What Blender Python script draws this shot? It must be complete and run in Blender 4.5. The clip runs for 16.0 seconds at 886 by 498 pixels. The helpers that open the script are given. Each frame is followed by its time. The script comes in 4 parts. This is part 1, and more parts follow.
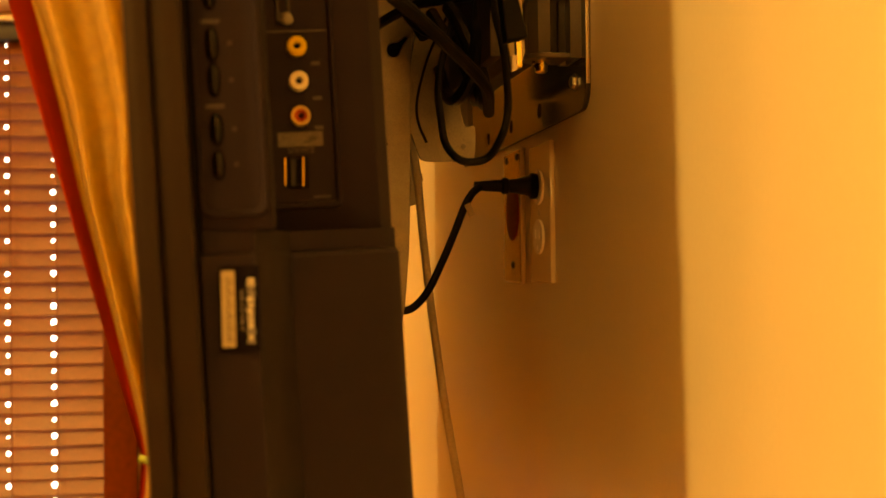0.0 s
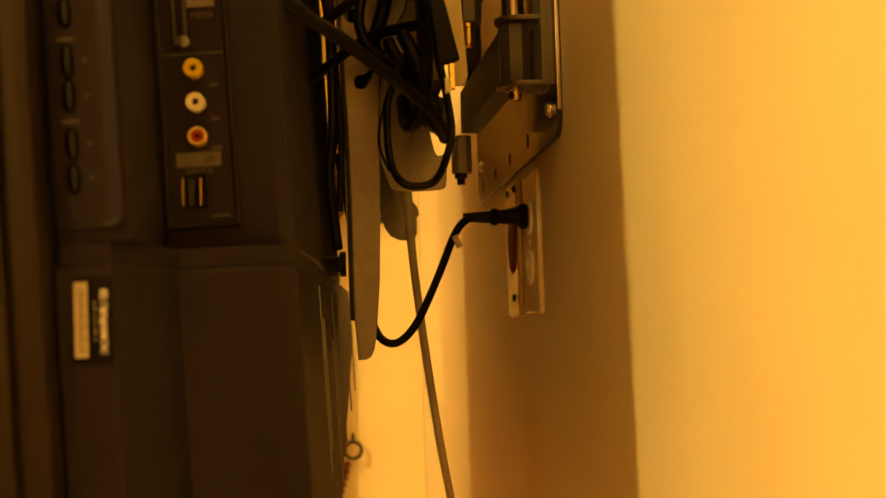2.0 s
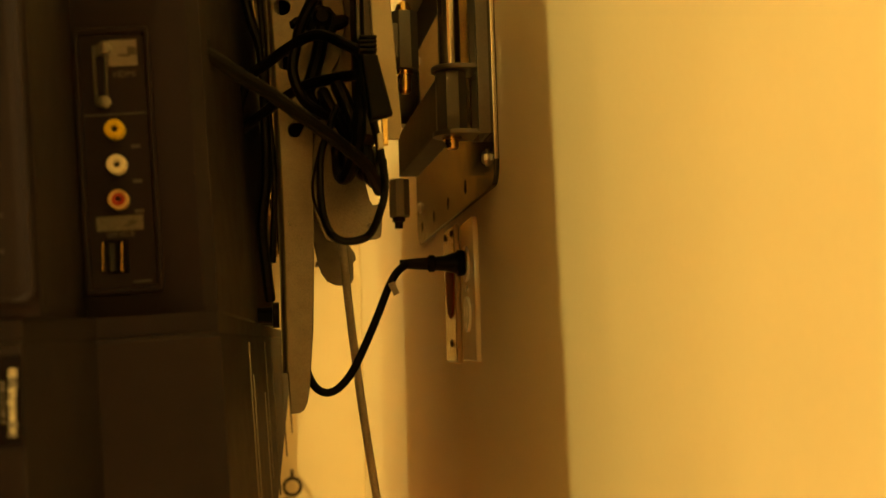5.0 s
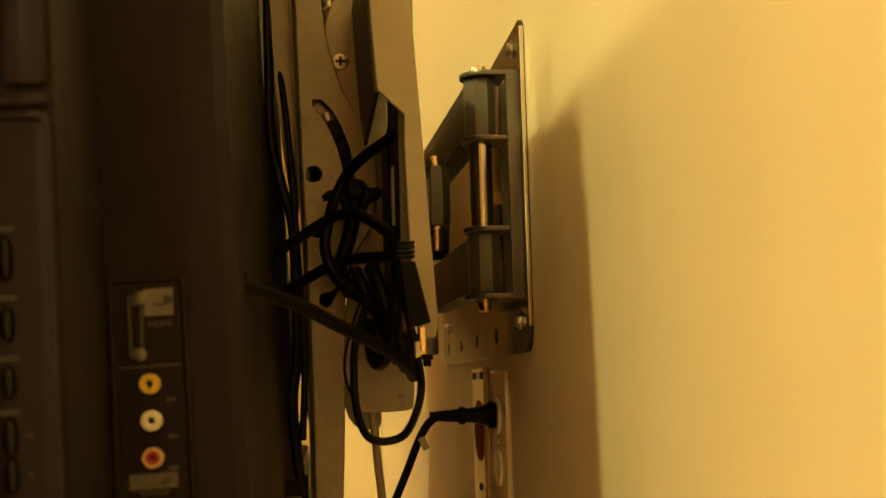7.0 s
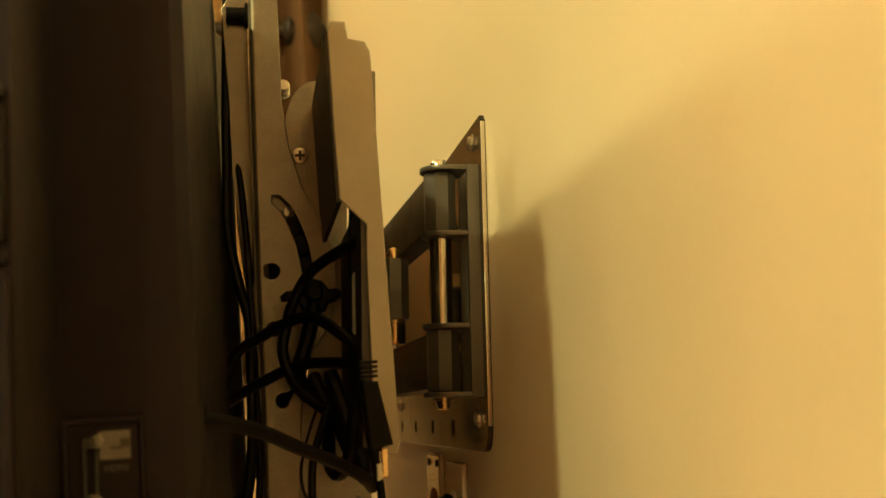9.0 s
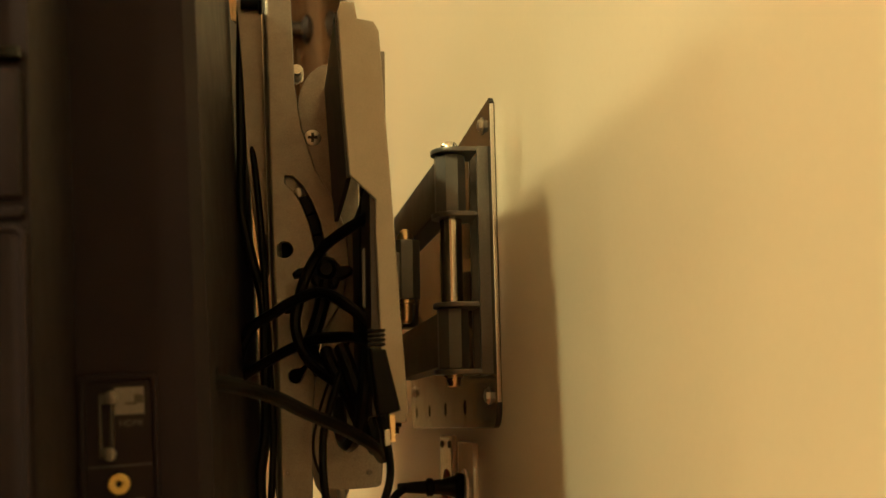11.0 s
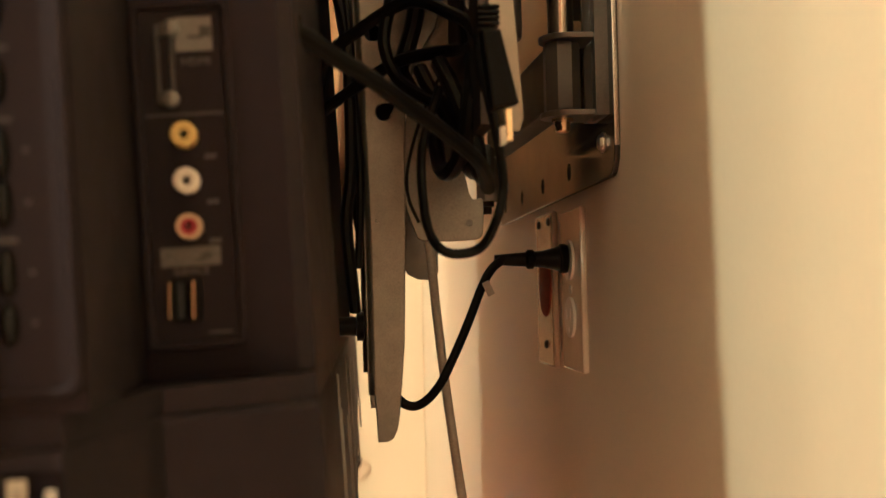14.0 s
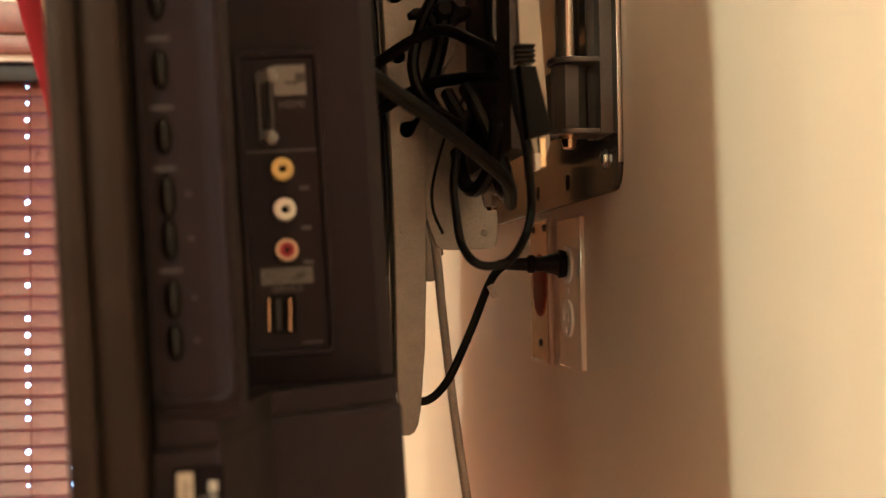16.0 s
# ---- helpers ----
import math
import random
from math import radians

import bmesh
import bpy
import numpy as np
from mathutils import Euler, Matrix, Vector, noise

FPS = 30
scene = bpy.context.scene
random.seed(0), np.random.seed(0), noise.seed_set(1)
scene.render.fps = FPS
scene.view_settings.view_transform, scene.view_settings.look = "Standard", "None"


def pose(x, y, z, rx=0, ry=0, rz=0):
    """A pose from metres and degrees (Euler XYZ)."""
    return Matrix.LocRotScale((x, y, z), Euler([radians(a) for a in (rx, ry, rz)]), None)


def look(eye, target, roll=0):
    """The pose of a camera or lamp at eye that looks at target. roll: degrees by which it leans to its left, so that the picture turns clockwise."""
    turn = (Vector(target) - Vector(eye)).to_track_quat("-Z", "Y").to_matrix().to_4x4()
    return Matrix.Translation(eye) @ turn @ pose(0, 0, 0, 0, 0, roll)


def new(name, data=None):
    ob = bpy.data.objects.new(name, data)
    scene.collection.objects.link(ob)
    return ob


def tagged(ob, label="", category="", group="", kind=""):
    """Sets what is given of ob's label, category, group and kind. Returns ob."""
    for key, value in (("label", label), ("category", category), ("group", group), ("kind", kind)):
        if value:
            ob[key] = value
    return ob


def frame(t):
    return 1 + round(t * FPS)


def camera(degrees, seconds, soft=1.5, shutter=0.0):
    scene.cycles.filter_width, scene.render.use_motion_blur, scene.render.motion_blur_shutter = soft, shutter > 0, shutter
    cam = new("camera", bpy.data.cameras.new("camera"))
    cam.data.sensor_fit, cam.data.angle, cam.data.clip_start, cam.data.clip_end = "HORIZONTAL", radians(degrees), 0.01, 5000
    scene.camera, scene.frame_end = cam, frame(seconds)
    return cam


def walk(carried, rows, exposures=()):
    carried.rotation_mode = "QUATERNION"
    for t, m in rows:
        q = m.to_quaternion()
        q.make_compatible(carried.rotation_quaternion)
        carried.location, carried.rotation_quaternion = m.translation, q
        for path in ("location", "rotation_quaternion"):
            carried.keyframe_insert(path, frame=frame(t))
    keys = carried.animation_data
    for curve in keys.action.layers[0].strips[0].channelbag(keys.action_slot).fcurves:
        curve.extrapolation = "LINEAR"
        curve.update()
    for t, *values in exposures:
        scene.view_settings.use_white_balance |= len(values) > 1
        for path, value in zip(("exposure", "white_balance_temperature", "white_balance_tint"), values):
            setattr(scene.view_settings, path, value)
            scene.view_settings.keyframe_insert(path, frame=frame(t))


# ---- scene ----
cam = camera(42.0, 16.0)
PATH = [
    (0, (-0.22, -0.115, 1.318), (0.083, 1.862, 1.341), -0.6),
    (0.5, (-0.173, -0.108, 1.311), (-0.018, 1.883, 1.415), -0.8),
    (1, (-0.155, -0.105, 1.294), (-0.013, 1.887, 1.413), -1.0),
    (1.5, (-0.15, -0.113, 1.291), (-0.012, 1.879, 1.397), -1.3),
    (2, (-0.144, -0.121, 1.302), (0.011, 1.87, 1.416), -1.7),
    (2.5, (-0.151, -0.118, 1.316), (0.032, 1.869, 1.456), -1.5),
    (3, (-0.145, -0.112, 1.313), (0.068, 1.872, 1.452), -1.8),
    (5.5, (-0.137, -0.114, 1.324), (0.117, 1.863, 1.486), -1.7),
    (6, (-0.144, -0.12, 1.343), (0.097, 1.858, 1.515), -1.5),
    (6.5, (-0.145, -0.114, 1.373), (0.082, 1.863, 1.572), -1.4),
    (7, (-0.145, -0.104, 1.402), (0.081, 1.869, 1.635), -1.5),
    (7.5, (-0.14, -0.097, 1.428), (0.095, 1.87, 1.701), -1.6),
    (8, (-0.143, -0.095, 1.443), (0.143, 1.864, 1.731), -1.5),
    (10.5, (-0.159, -0.109, 1.441), (0.167, 1.842, 1.739), -1.2),
    (11, (-0.147, -0.112, 1.425), (0.135, 1.845, 1.726), -1.2),
    (11.5, (-0.148, -0.118, 1.416), (0.109, 1.846, 1.695), -1.0),
    (12, (-0.153, -0.106, 1.404), (0.088, 1.865, 1.638), -1.1),
    (12.5, (-0.168, -0.097, 1.391), (0.048, 1.881, 1.594), -1.1),
    (13, (-0.166, -0.062, 1.376), (0.018, 1.925, 1.499), -1.1),
    (13.5, (-0.163, -0.039, 1.363), (0.009, 1.95, 1.474), -1.2),
    (14, (-0.159, -0.004, 1.355), (0.01, 1.987, 1.434), -1.2),
    (14.5, (-0.154, 0.018, 1.35), (0.049, 2.007, 1.389), -1.2),
    (15, (-0.16, 0.017, 1.351), (0.065, 2.005, 1.375), -1.3),
    (15.5, (-0.17, -0.018, 1.362), (0.052, 1.968, 1.42), -1.2),
    (16, (-0.202, -0.052, 1.365), (0.047, 1.932, 1.424), -0.8),
]
EXPOSURES = [
    (0, 1.02, 10500, 9), (0.5, 1.20, 9700, -4), (1.0, 1.20, 9200, -9), (2.0, 0.97, 8700, -10), (3.2, 0.72, 8200, -17), (5.5, 0.75, 6100, -26), (7.0, 0.76, 5250, -25),
    (8.2, 0.68, 4850, -22), (11.0, 0.47, 4240, -10), (12.5, 0.93, 3930, -2), (14.0, 1.33, 3740, 5), (16.0, 1.36, 3700, 9),
]
walk(cam, [(t, look(e, g, r)) for t, e, g, r in PATH], EXPOSURES)
cam.data.dof.use_dof, cam.data.dof.focus_distance, cam.data.dof.aperture_fstop = True, 0.76, 13.0

# ---- light ----
world = bpy.data.worlds.new("world")
scene.world = world
world.use_nodes = True
sky = world.node_tree.nodes.new("ShaderNodeTexSky")
sky.sky_type = "NISHITA"
sky.sun_disc = False
sky.sun_elevation, sky.sun_rotation = radians(35), radians(200)
world.node_tree.nodes["Background"].inputs["Strength"].default_value = 0.08
world.node_tree.links.new(sky.outputs["Color"], world.node_tree.nodes["Background"].inputs["Color"])


def bulb(name, place, watts, colour, size):
    """A warm point light out of view, behind the camera's side of the television."""
    data = bpy.data.lights.new(name, "POINT")
    data.energy, data.color, data.shadow_soft_size = watts, colour, size
    new(name, data).location = place


WARM = (1.0, 0.635, 0.205)
bulb("bulb", (-2.26, -1.635, 3.585), 220, WARM, 0.045)
bulb("bulb", (-2.26, -0.86, 3.560), 26, WARM, 0.06)
bulb("bulb", (-2.26, 0.24, 3.560), 20, WARM, 0.06)
bulb("bulb", (-2.26, 1.65, 3.560), 82, (1.0, 0.69, 0.27), 0.09)
# added fill without a known source, lifts the shadow behind the television
bulb("unseen_lamp", (-1.20, -2.35, 1.82), 23, (1.0, 0.62, 0.185), 0.10)
bulb("unseen_lamp", (-2.40, -1.77, 2.33), 24, (1.0, 0.71, 0.34), 0.07)


# ---- materials ----
def shade(name, colour, rough=0.5, metal=0.0, grain=400.0, spread=0.08, bump=0.05, stain=0.06, depth=0.0004, **more):
    """A procedural surface: fine grain, broad stains and a fine relief."""
    m = bpy.data.materials.new(name)
    m.use_nodes = True
    nt = m.node_tree
    b = nt.nodes["Principled BSDF"]
    co = nt.nodes.new("ShaderNodeTexCoord")
    fine = nt.nodes.new("ShaderNodeTexNoise")
    fine.inputs["Scale"].default_value, fine.inputs["Detail"].default_value = grain, 3
    broad = nt.nodes.new("ShaderNodeTexNoise")
    broad.inputs["Scale"].default_value, broad.inputs["Detail"].default_value = grain * 0.035, 4
    for n in (fine, broad):
        nt.links.new(co.outputs["Object"], n.inputs["Vector"])
    last = None
    for n, amount in ((fine, spread), (broad, stain)):
        mix = nt.nodes.new("ShaderNodeMix")
        mix.data_type, mix.blend_type = "RGBA", "MULTIPLY"
        mix.inputs[0].default_value = 1.0
        ramp = nt.nodes.new("ShaderNodeMapRange")
        ramp.inputs["From Min"].default_value, ramp.inputs["From Max"].default_value = 0.3, 0.7
        ramp.inputs["To Min"].default_value, ramp.inputs["To Max"].default_value = 1 - amount, 1 + amount
        nt.links.new(n.outputs["Fac"], ramp.inputs["Value"])
        nt.links.new(ramp.outputs["Result"], mix.inputs[7])
        if last:
            nt.links.new(last, mix.inputs[6])
        else:
            mix.inputs[6].default_value = (*colour, 1)
        last = mix.outputs[2]
    nt.links.new(last, b.inputs["Base Color"])
    rr = nt.nodes.new("ShaderNodeMapRange")
    rr.inputs["To Min"].default_value, rr.inputs["To Max"].default_value = max(0.02, rough - 0.08), min(1, rough + 0.08)
    nt.links.new(broad.outputs["Fac"], rr.inputs["Value"])
    nt.links.new(rr.outputs["Result"], b.inputs["Roughness"])
    b.inputs["Metallic"].default_value = metal
    if bump:
        bp = nt.nodes.new("ShaderNodeBump")
        bp.inputs["Strength"].default_value, bp.inputs["Distance"].default_value = bump, depth
        nt.links.new(fine.outputs["Fac"], bp.inputs["Height"])
        nt.links.new(bp.outputs["Normal"], b.inputs["Normal"])
    for key, value in more.items():
        b.inputs[key.replace("_", " ")].default_value = value
    return m


def glow(name, colour, strength):
    m = bpy.data.materials.new(name)
    m.use_nodes = True
    b = m.node_tree.nodes["Principled BSDF"]
    b.inputs["Base Color"].default_value = (*colour, 1)
    b.inputs["Emission Color"].default_value = (*colour, 1)
    b.inputs["Emission Strength"].default_value = strength
    return m


PAINT = shade("wall_paint", (0.76, 0.66, 0.47), 0.36, grain=260, spread=0.012, stain=0.02, bump=0.12, depth=0.0006)
# invented colour for walls out of view, dark and reddish to tame bounce
TAN = shade("tan_paint", (0.25, 0.14, 0.07), 0.7, grain=260, spread=0.02, bump=0.1)
CEILING = shade("ceiling_paint", (0.62, 0.50, 0.36), 0.8, grain=120, spread=0.02, bump=0.1)
FLOOR = shade("floor_wood", (0.30, 0.13, 0.055), 0.45, grain=40, spread=0.15, stain=0.25)
PLASTIC = shade("black_plastic", (0.0105, 0.0079, 0.0082), 0.50, Specular_IOR_Level=0.15, Specular_Tint=(0.92, 0.76, 1.0, 1), grain=1800, spread=0.12, bump=0.25, depth=0.0002, stain=0.12)
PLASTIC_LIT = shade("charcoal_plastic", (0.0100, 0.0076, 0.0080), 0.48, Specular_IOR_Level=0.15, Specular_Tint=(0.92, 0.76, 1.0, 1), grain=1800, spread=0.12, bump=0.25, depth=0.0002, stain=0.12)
BEZEL = shade("bezel_plastic", (0.0118, 0.0078, 0.0056), 0.42, Specular_IOR_Level=0.16, Specular_Tint=(1.0, 0.82, 0.62, 1), grain=1800, spread=0.12, bump=0.2, depth=0.0002, stain=0.12)
FRAME = shade("frame_plastic", (0.0108, 0.0071, 0.0050), 0.46, Specular_IOR_Level=0.14, Specular_Tint=(1.0, 0.82, 0.62, 1), grain=900, spread=0.1, bump=0.05, depth=0.0002, stain=0.12)
GLOSS = shade("gloss_black", (0.003, 0.003, 0.003), 0.16, grain=300, bump=0.0, Specular_IOR_Level=0.25)
BUTTON = shade("button_gloss", (0.0015, 0.0013, 0.0013), 0.09, grain=300, bump=0.0, Specular_IOR_Level=0.22)
SEAM = shade("seam_black", (0.002, 0.002, 0.002), 0.5, grain=300, bump=0.0, Specular_IOR_Level=0.05)
SCREEN = shade("screen_glass", (0.01, 0.01, 0.012), 0.08, grain=50, bump=0.0)
PRINT = shade("print_grey", (0.13, 0.115, 0.10), 0.6, grain=2500, spread=0.3, bump=0)
FAINT = shade("print_faint", (0.045, 0.039, 0.036), 0.6, grain=2500, spread=0.3, bump=0)
DIMPRINT = shade("print_worn_grey", (0.075, 0.066, 0.056), 0.6, grain=1400, spread=0.45, bump=0)
INK = shade("print_dark", (0.03, 0.026, 0.022), 0.6, grain=2500, spread=0.2, bump=0)
LABELBLACK = shade("label_black", (0.0040, 0.0022, 0.0030), 0.6, grain=900, bump=0, Specular_IOR_Level=0.05)
PAPER = shade("label_paper", (0.36, 0.32, 0.25), 0.6, grain=2000, spread=0.06, bump=0)
YELLOW = shade("jack_yellow", (0.52, 0.36, 0.025), 0.35, grain=900, bump=0)
WHITE = shade("jack_white", (0.60, 0.55, 0.46), 0.35, grain=900, bump=0)
REDRING = shade("jack_red_ring", (0.46, 0.31, 0.15), 0.35, grain=900, bump=0)
RED = shade("jack_red", (0.26, 0.007, 0.004), 0.35, grain=900, bump=0)
HOLE = shade("socket_hole", (0.012, 0.010, 0.010), 0.6, grain=900, bump=0)
CHROME = shade("chrome", (0.78, 0.74, 0.68), 0.16, 1.0, grain=700, spread=0.05, bump=0.0)
TIN = shade("zinc_screw", (0.52, 0.48, 0.41), 0.30, 1.0, grain=900, spread=0.15)
BRASS = shade("brass_contact", (0.72, 0.52, 0.22), 0.28, 1.0, grain=900)
STEEL = shade("brushed_pin", (0.50, 0.43, 0.33), 0.17, 1.0, grain=500, spread=0.10, stain=0.12)
TAUPE = shade("taupe_powder_coat", (0.186, 0.166, 0.137), 0.32, 0.75, grain=2400, spread=0.26, bump=0.30, depth=0.0002, stain=0.10)
GREY = shade("grey_paint", (0.098, 0.091, 0.084), 0.38, 0.2, grain=1600, spread=0.12, bump=0.15, depth=0.0002)
# darker copy of the grey paint: shade on the arms put into colour
GREY_SHADED = shade("grey_paint_shaded", (0.034, 0.033, 0.034), 0.40, Specular_IOR_Level=0.10, grain=1600, spread=0.12, bump=0.15, depth=0.0002)
PLATE = shade("wall_plate_steel", (0.048, 0.045, 0.041), 0.14, 0.5, grain=900, spread=0.06, stain=0.08, bump=0.0, Specular_IOR_Level=0.3, Specular_Tint=(0.6, 0.58, 0.55, 1))
HINGE = shade("hinge_steel", (0.135, 0.124, 0.110), 0.34, 0.6, grain=900, spread=0.08, stain=0.10, bump=0.05)
BEIGE = shade("beige_cover", (0.290, 0.240, 0.170), 0.40, 0.25, grain=2200, spread=0.16, bump=0.2, depth=0.0002)
CORD = shade("black_rubber", (0.0040, 0.0036, 0.0034), 0.36, Specular_IOR_Level=0.10, grain=900, spread=0.15, bump=0.1)
CABLEGREY = shade("dark_grey_jacket", (0.0026, 0.0022, 0.0020), 0.5, grain=700, Specular_IOR_Level=0.08)
COAX = shade("grey_coax", (0.50, 0.45, 0.36), 0.42, grain=500, spread=0.10, stain=0.22)
IVORY = shade("ivory_plastic", (0.86, 0.82, 0.74), 0.16, grain=500, spread=0.02, bump=0.02)
ALMOND = shade("almond_plastic", (0.70, 0.60, 0.45), 0.10, grain=500, spread=0.02, bump=0.03)
GLOSSIVORY = shade("polished_plate", (0.46, 0.34, 0.19), 0.07, 0.8, grain=220, spread=0.08, stain=0.12, bump=0.25, depth=0.0012)
REDDISC = shade("red_disc", (0.24, 0.036, 0.003), 0.5, Specular_IOR_Level=0.04, grain=400, spread=0.1)
CLEAR = shade("milky_bush", (0.42, 0.40, 0.35), 0.25, grain=500, Transmission_Weight=0.35)
WOOD = shade("blind_wood", (0.142, 0.038, 0.0125), 0.42, grain=90, spread=0.16, stain=0.14, bump=0.1)
TRIMWOOD = shade("window_trim_wood", (0.090, 0.0165, 0.0050), 0.55, Specular_IOR_Level=0.12, grain=70, spread=0.18, stain=0.15, bump=0.1)
CLOTH = shade("tan_cloth", (0.58, 0.37, 0.135), 0.85, grain=900, spread=0.16, stain=0.10, bump=0.5, depth=0.0008)
# the curtain's tan cloth darkened to brown, shade put into the colour
CLOTH_SHADED = shade("tan_cloth_shaded", (0.17, 0.090, 0.030), 0.85, grain=900, spread=0.16, stain=0.10, bump=0.5, depth=0.0008)
REDCLOTH = shade("red_cloth", (0.36, 0.015, 0.010), 0.8, grain=900, spread=0.16, bump=0.5, depth=0.0008)
BEAD = shade("dark_red_bead", (0.085, 0.010, 0.007), 0.4, grain=600, spread=0.2)
IRON = shade("dark_iron", (0.035, 0.026, 0.020), 0.45, 0.6, grain=500, spread=0.2)
GREEN = shade("green_cord", (0.20, 0.24, 0.05), 0.7, grain=900)
LED = glow("red_led", (1.0, 0.03, 0.01), 4.0)
DAY = glow("daylight", (0.86, 0.92, 1.0), 5.0)


# ---- mesh helpers ----
def box(x0, x1, y0, y1, z0, z1, bevel=0.0, m=None):
    bm = bmesh.new()
    bmesh.ops.create_cube(bm, size=1.0, matrix=Matrix.Translation(((x0 + x1) / 2, (y0 + y1) / 2, (z0 + z1) / 2)) @ Matrix.Diagonal((x1 - x0, y1 - y0, z1 - z0, 1)))
    if bevel:
        bmesh.ops.bevel(bm, geom=bm.edges[:], offset=bevel, segments=2, affect="EDGES", profile=0.5)
    if m is not None:
        bm.transform(m)
    return bm


def lathe(rings, place, axis, seg=24, squash=(1, 1)):
    """Rings of (height along the axis, radius) turned round the axis at place, closed at both ends."""
    bm = bmesh.new()
    m = Matrix.Translation(place) @ Vector(axis).to_track_quat("Z", "X").to_matrix().to_4x4()
    loops = []
    for h, r in rings:
        loops.append([bm.verts.new(m @ Vector((r * squash[0] * math.cos(2 * math.pi * i / seg), r * squash[1] * math.sin(2 * math.pi * i / seg), h))) for i in range(seg)])
    for a, b in zip(loops, loops[1:]):
        for i in range(seg):
            bm.faces.new((a[i], a[(i + 1) % seg], b[(i + 1) % seg], b[i]))
    bm.faces.new(loops[0][::-1])
    bm.faces.new(loops[-1])
    bmesh.ops.recalc_face_normals(bm, faces=bm.faces[:])
    return bm


def ring(r_out, r_in, place, axis, h=0.003, seg=28):
    """A hollow collar with rounded rim."""
    bm = bmesh.new()
    m = Matrix.Translation(place) @ Vector(axis).to_track_quat("Z", "X").to_matrix().to_4x4()
    e = (r_out - r_in) * 0.22
    prof = ((0, r_in), (h - e, r_in), (h, r_in + e), (h, r_out - e), (h - e, r_out), (0, r_out))
    loops = [[bm.verts.new(m @ Vector((r * math.cos(2 * math.pi * i / seg), r * math.sin(2 * math.pi * i / seg), z))) for i in range(seg)] for z, r in prof]
    for a, b in zip(loops, loops[1:] + loops[:1]):
        for i in range(seg):
            bm.faces.new((a[i], a[(i + 1) % seg], b[(i + 1) % seg], b[i]))
    bmesh.ops.recalc_face_normals(bm, faces=bm.faces[:])
    return bm


def slab(outline, holes, thick, m, bevel=0.0):
    """A flat plate with an outline and holes in its own x, y plane, thick along z, brought into place by m."""
    cu = bpy.data.curves.new("slab", "CURVE")
    cu.dimensions, cu.fill_mode = "2D", "BOTH"
    cu.offset = -bevel
    cu.extrude, cu.bevel_depth, cu.bevel_resolution = max(thick / 2 - bevel, 0.00001), bevel, 1
    for pts in (outline, *holes):
        s = cu.splines.new("POLY")
        s.points.add(len(pts) - 1)
        for p, (a, b) in zip(s.points, pts):
            p.co = (a, b, 0, 1)
        s.use_cyclic_u = True
    ob = bpy.data.objects.new("slab", cu)
    me = bpy.data.meshes.new_from_object(ob)
    bpy.data.objects.remove(ob)
    bpy.data.curves.remove(cu)
    bm = bmesh.new()
    bm.from_mesh(me)
    bpy.data.meshes.remove(me)
    bm.transform(m)
    bmesh.ops.recalc_face_normals(bm, faces=bm.faces[:])
    return bm


XZ = Matrix(((1, 0, 0, 0), (0, 0, -1, 0), (0, 1, 0, 0), (0, 0, 0, 1)))  # plate facing -y: plane coordinates are x, z
YZ = Matrix(((0, 0, 1, 0), (1, 0, 0, 0), (0, 1, 0, 0), (0, 0, 0, 1)))  # plate facing x: plane coordinates are y, z


def plate_xz(outline, holes, y, thick, bevel=0.0):
    return slab(outline, holes, thick, Matrix.Translation((0, y, 0)) @ XZ, bevel)


def plate_yz(outline, holes, x, thick, bevel=0.0):
    return slab(outline, holes, thick, Matrix.Translation((x, 0, 0)) @ YZ, bevel)


def prism(profile, z0, z1, bevel=0.0):
    """A plan profile (x, y) raised from z0 to z1."""
    return slab(profile, (), z1 - z0, Matrix.Translation((0, 0, (z0 + z1) / 2)), bevel)


def disc(cx, cy, r, n=18, sq=1.0):
    return [(cx + r * math.cos(2 * math.pi * i / n), cy + r * sq * math.sin(2 * math.pi * i / n)) for i in range(n)]


def rounded(x0, x1, y0, y1, r, n=5):
    out = []
    for cx, cy, a in ((x1 - r, y1 - r, 0), (x0 + r, y1 - r, 90), (x0 + r, y0 + r, 180), (x1 - r, y0 + r, 270)):
        out += [(cx + r * math.cos(radians(a + 90 * i / n)), cy + r * math.sin(radians(a + 90 * i / n))) for i in range(n + 1)]
    return out


def dome(x, y, z, rx, ry, rz):
    """A rounded key cap."""
    bm = bmesh.new()
    bmesh.ops.create_uvsphere(bm, u_segments=16, v_segments=10, radius=1.0)
    for v in bm.verts:
        v.co.z = math.copysign(abs(v.co.z) ** 0.7, v.co.z)
    bm.transform(Matrix.Translation((x, y, z)) @ Matrix.Diagonal((rx, ry, rz, 1)))
    return bm


def smooth_path(pts, n=8):
    p = [Vector(a) for a in pts]
    p = [2 * p[0] - p[1], *p, 2 * p[-1] - p[-2]]
    out = []
    for a, b, c, d in zip(p, p[1:], p[2:], p[3:]):
        for i in range(n):
            t = i / n
            out.append(0.5 * (2 * b + (c - a) * t + (2 * a - 5 * b + 4 * c - d) * t * t + (3 * b - a - 3 * c + d) * t ** 3))
    return out + [p[-2]]


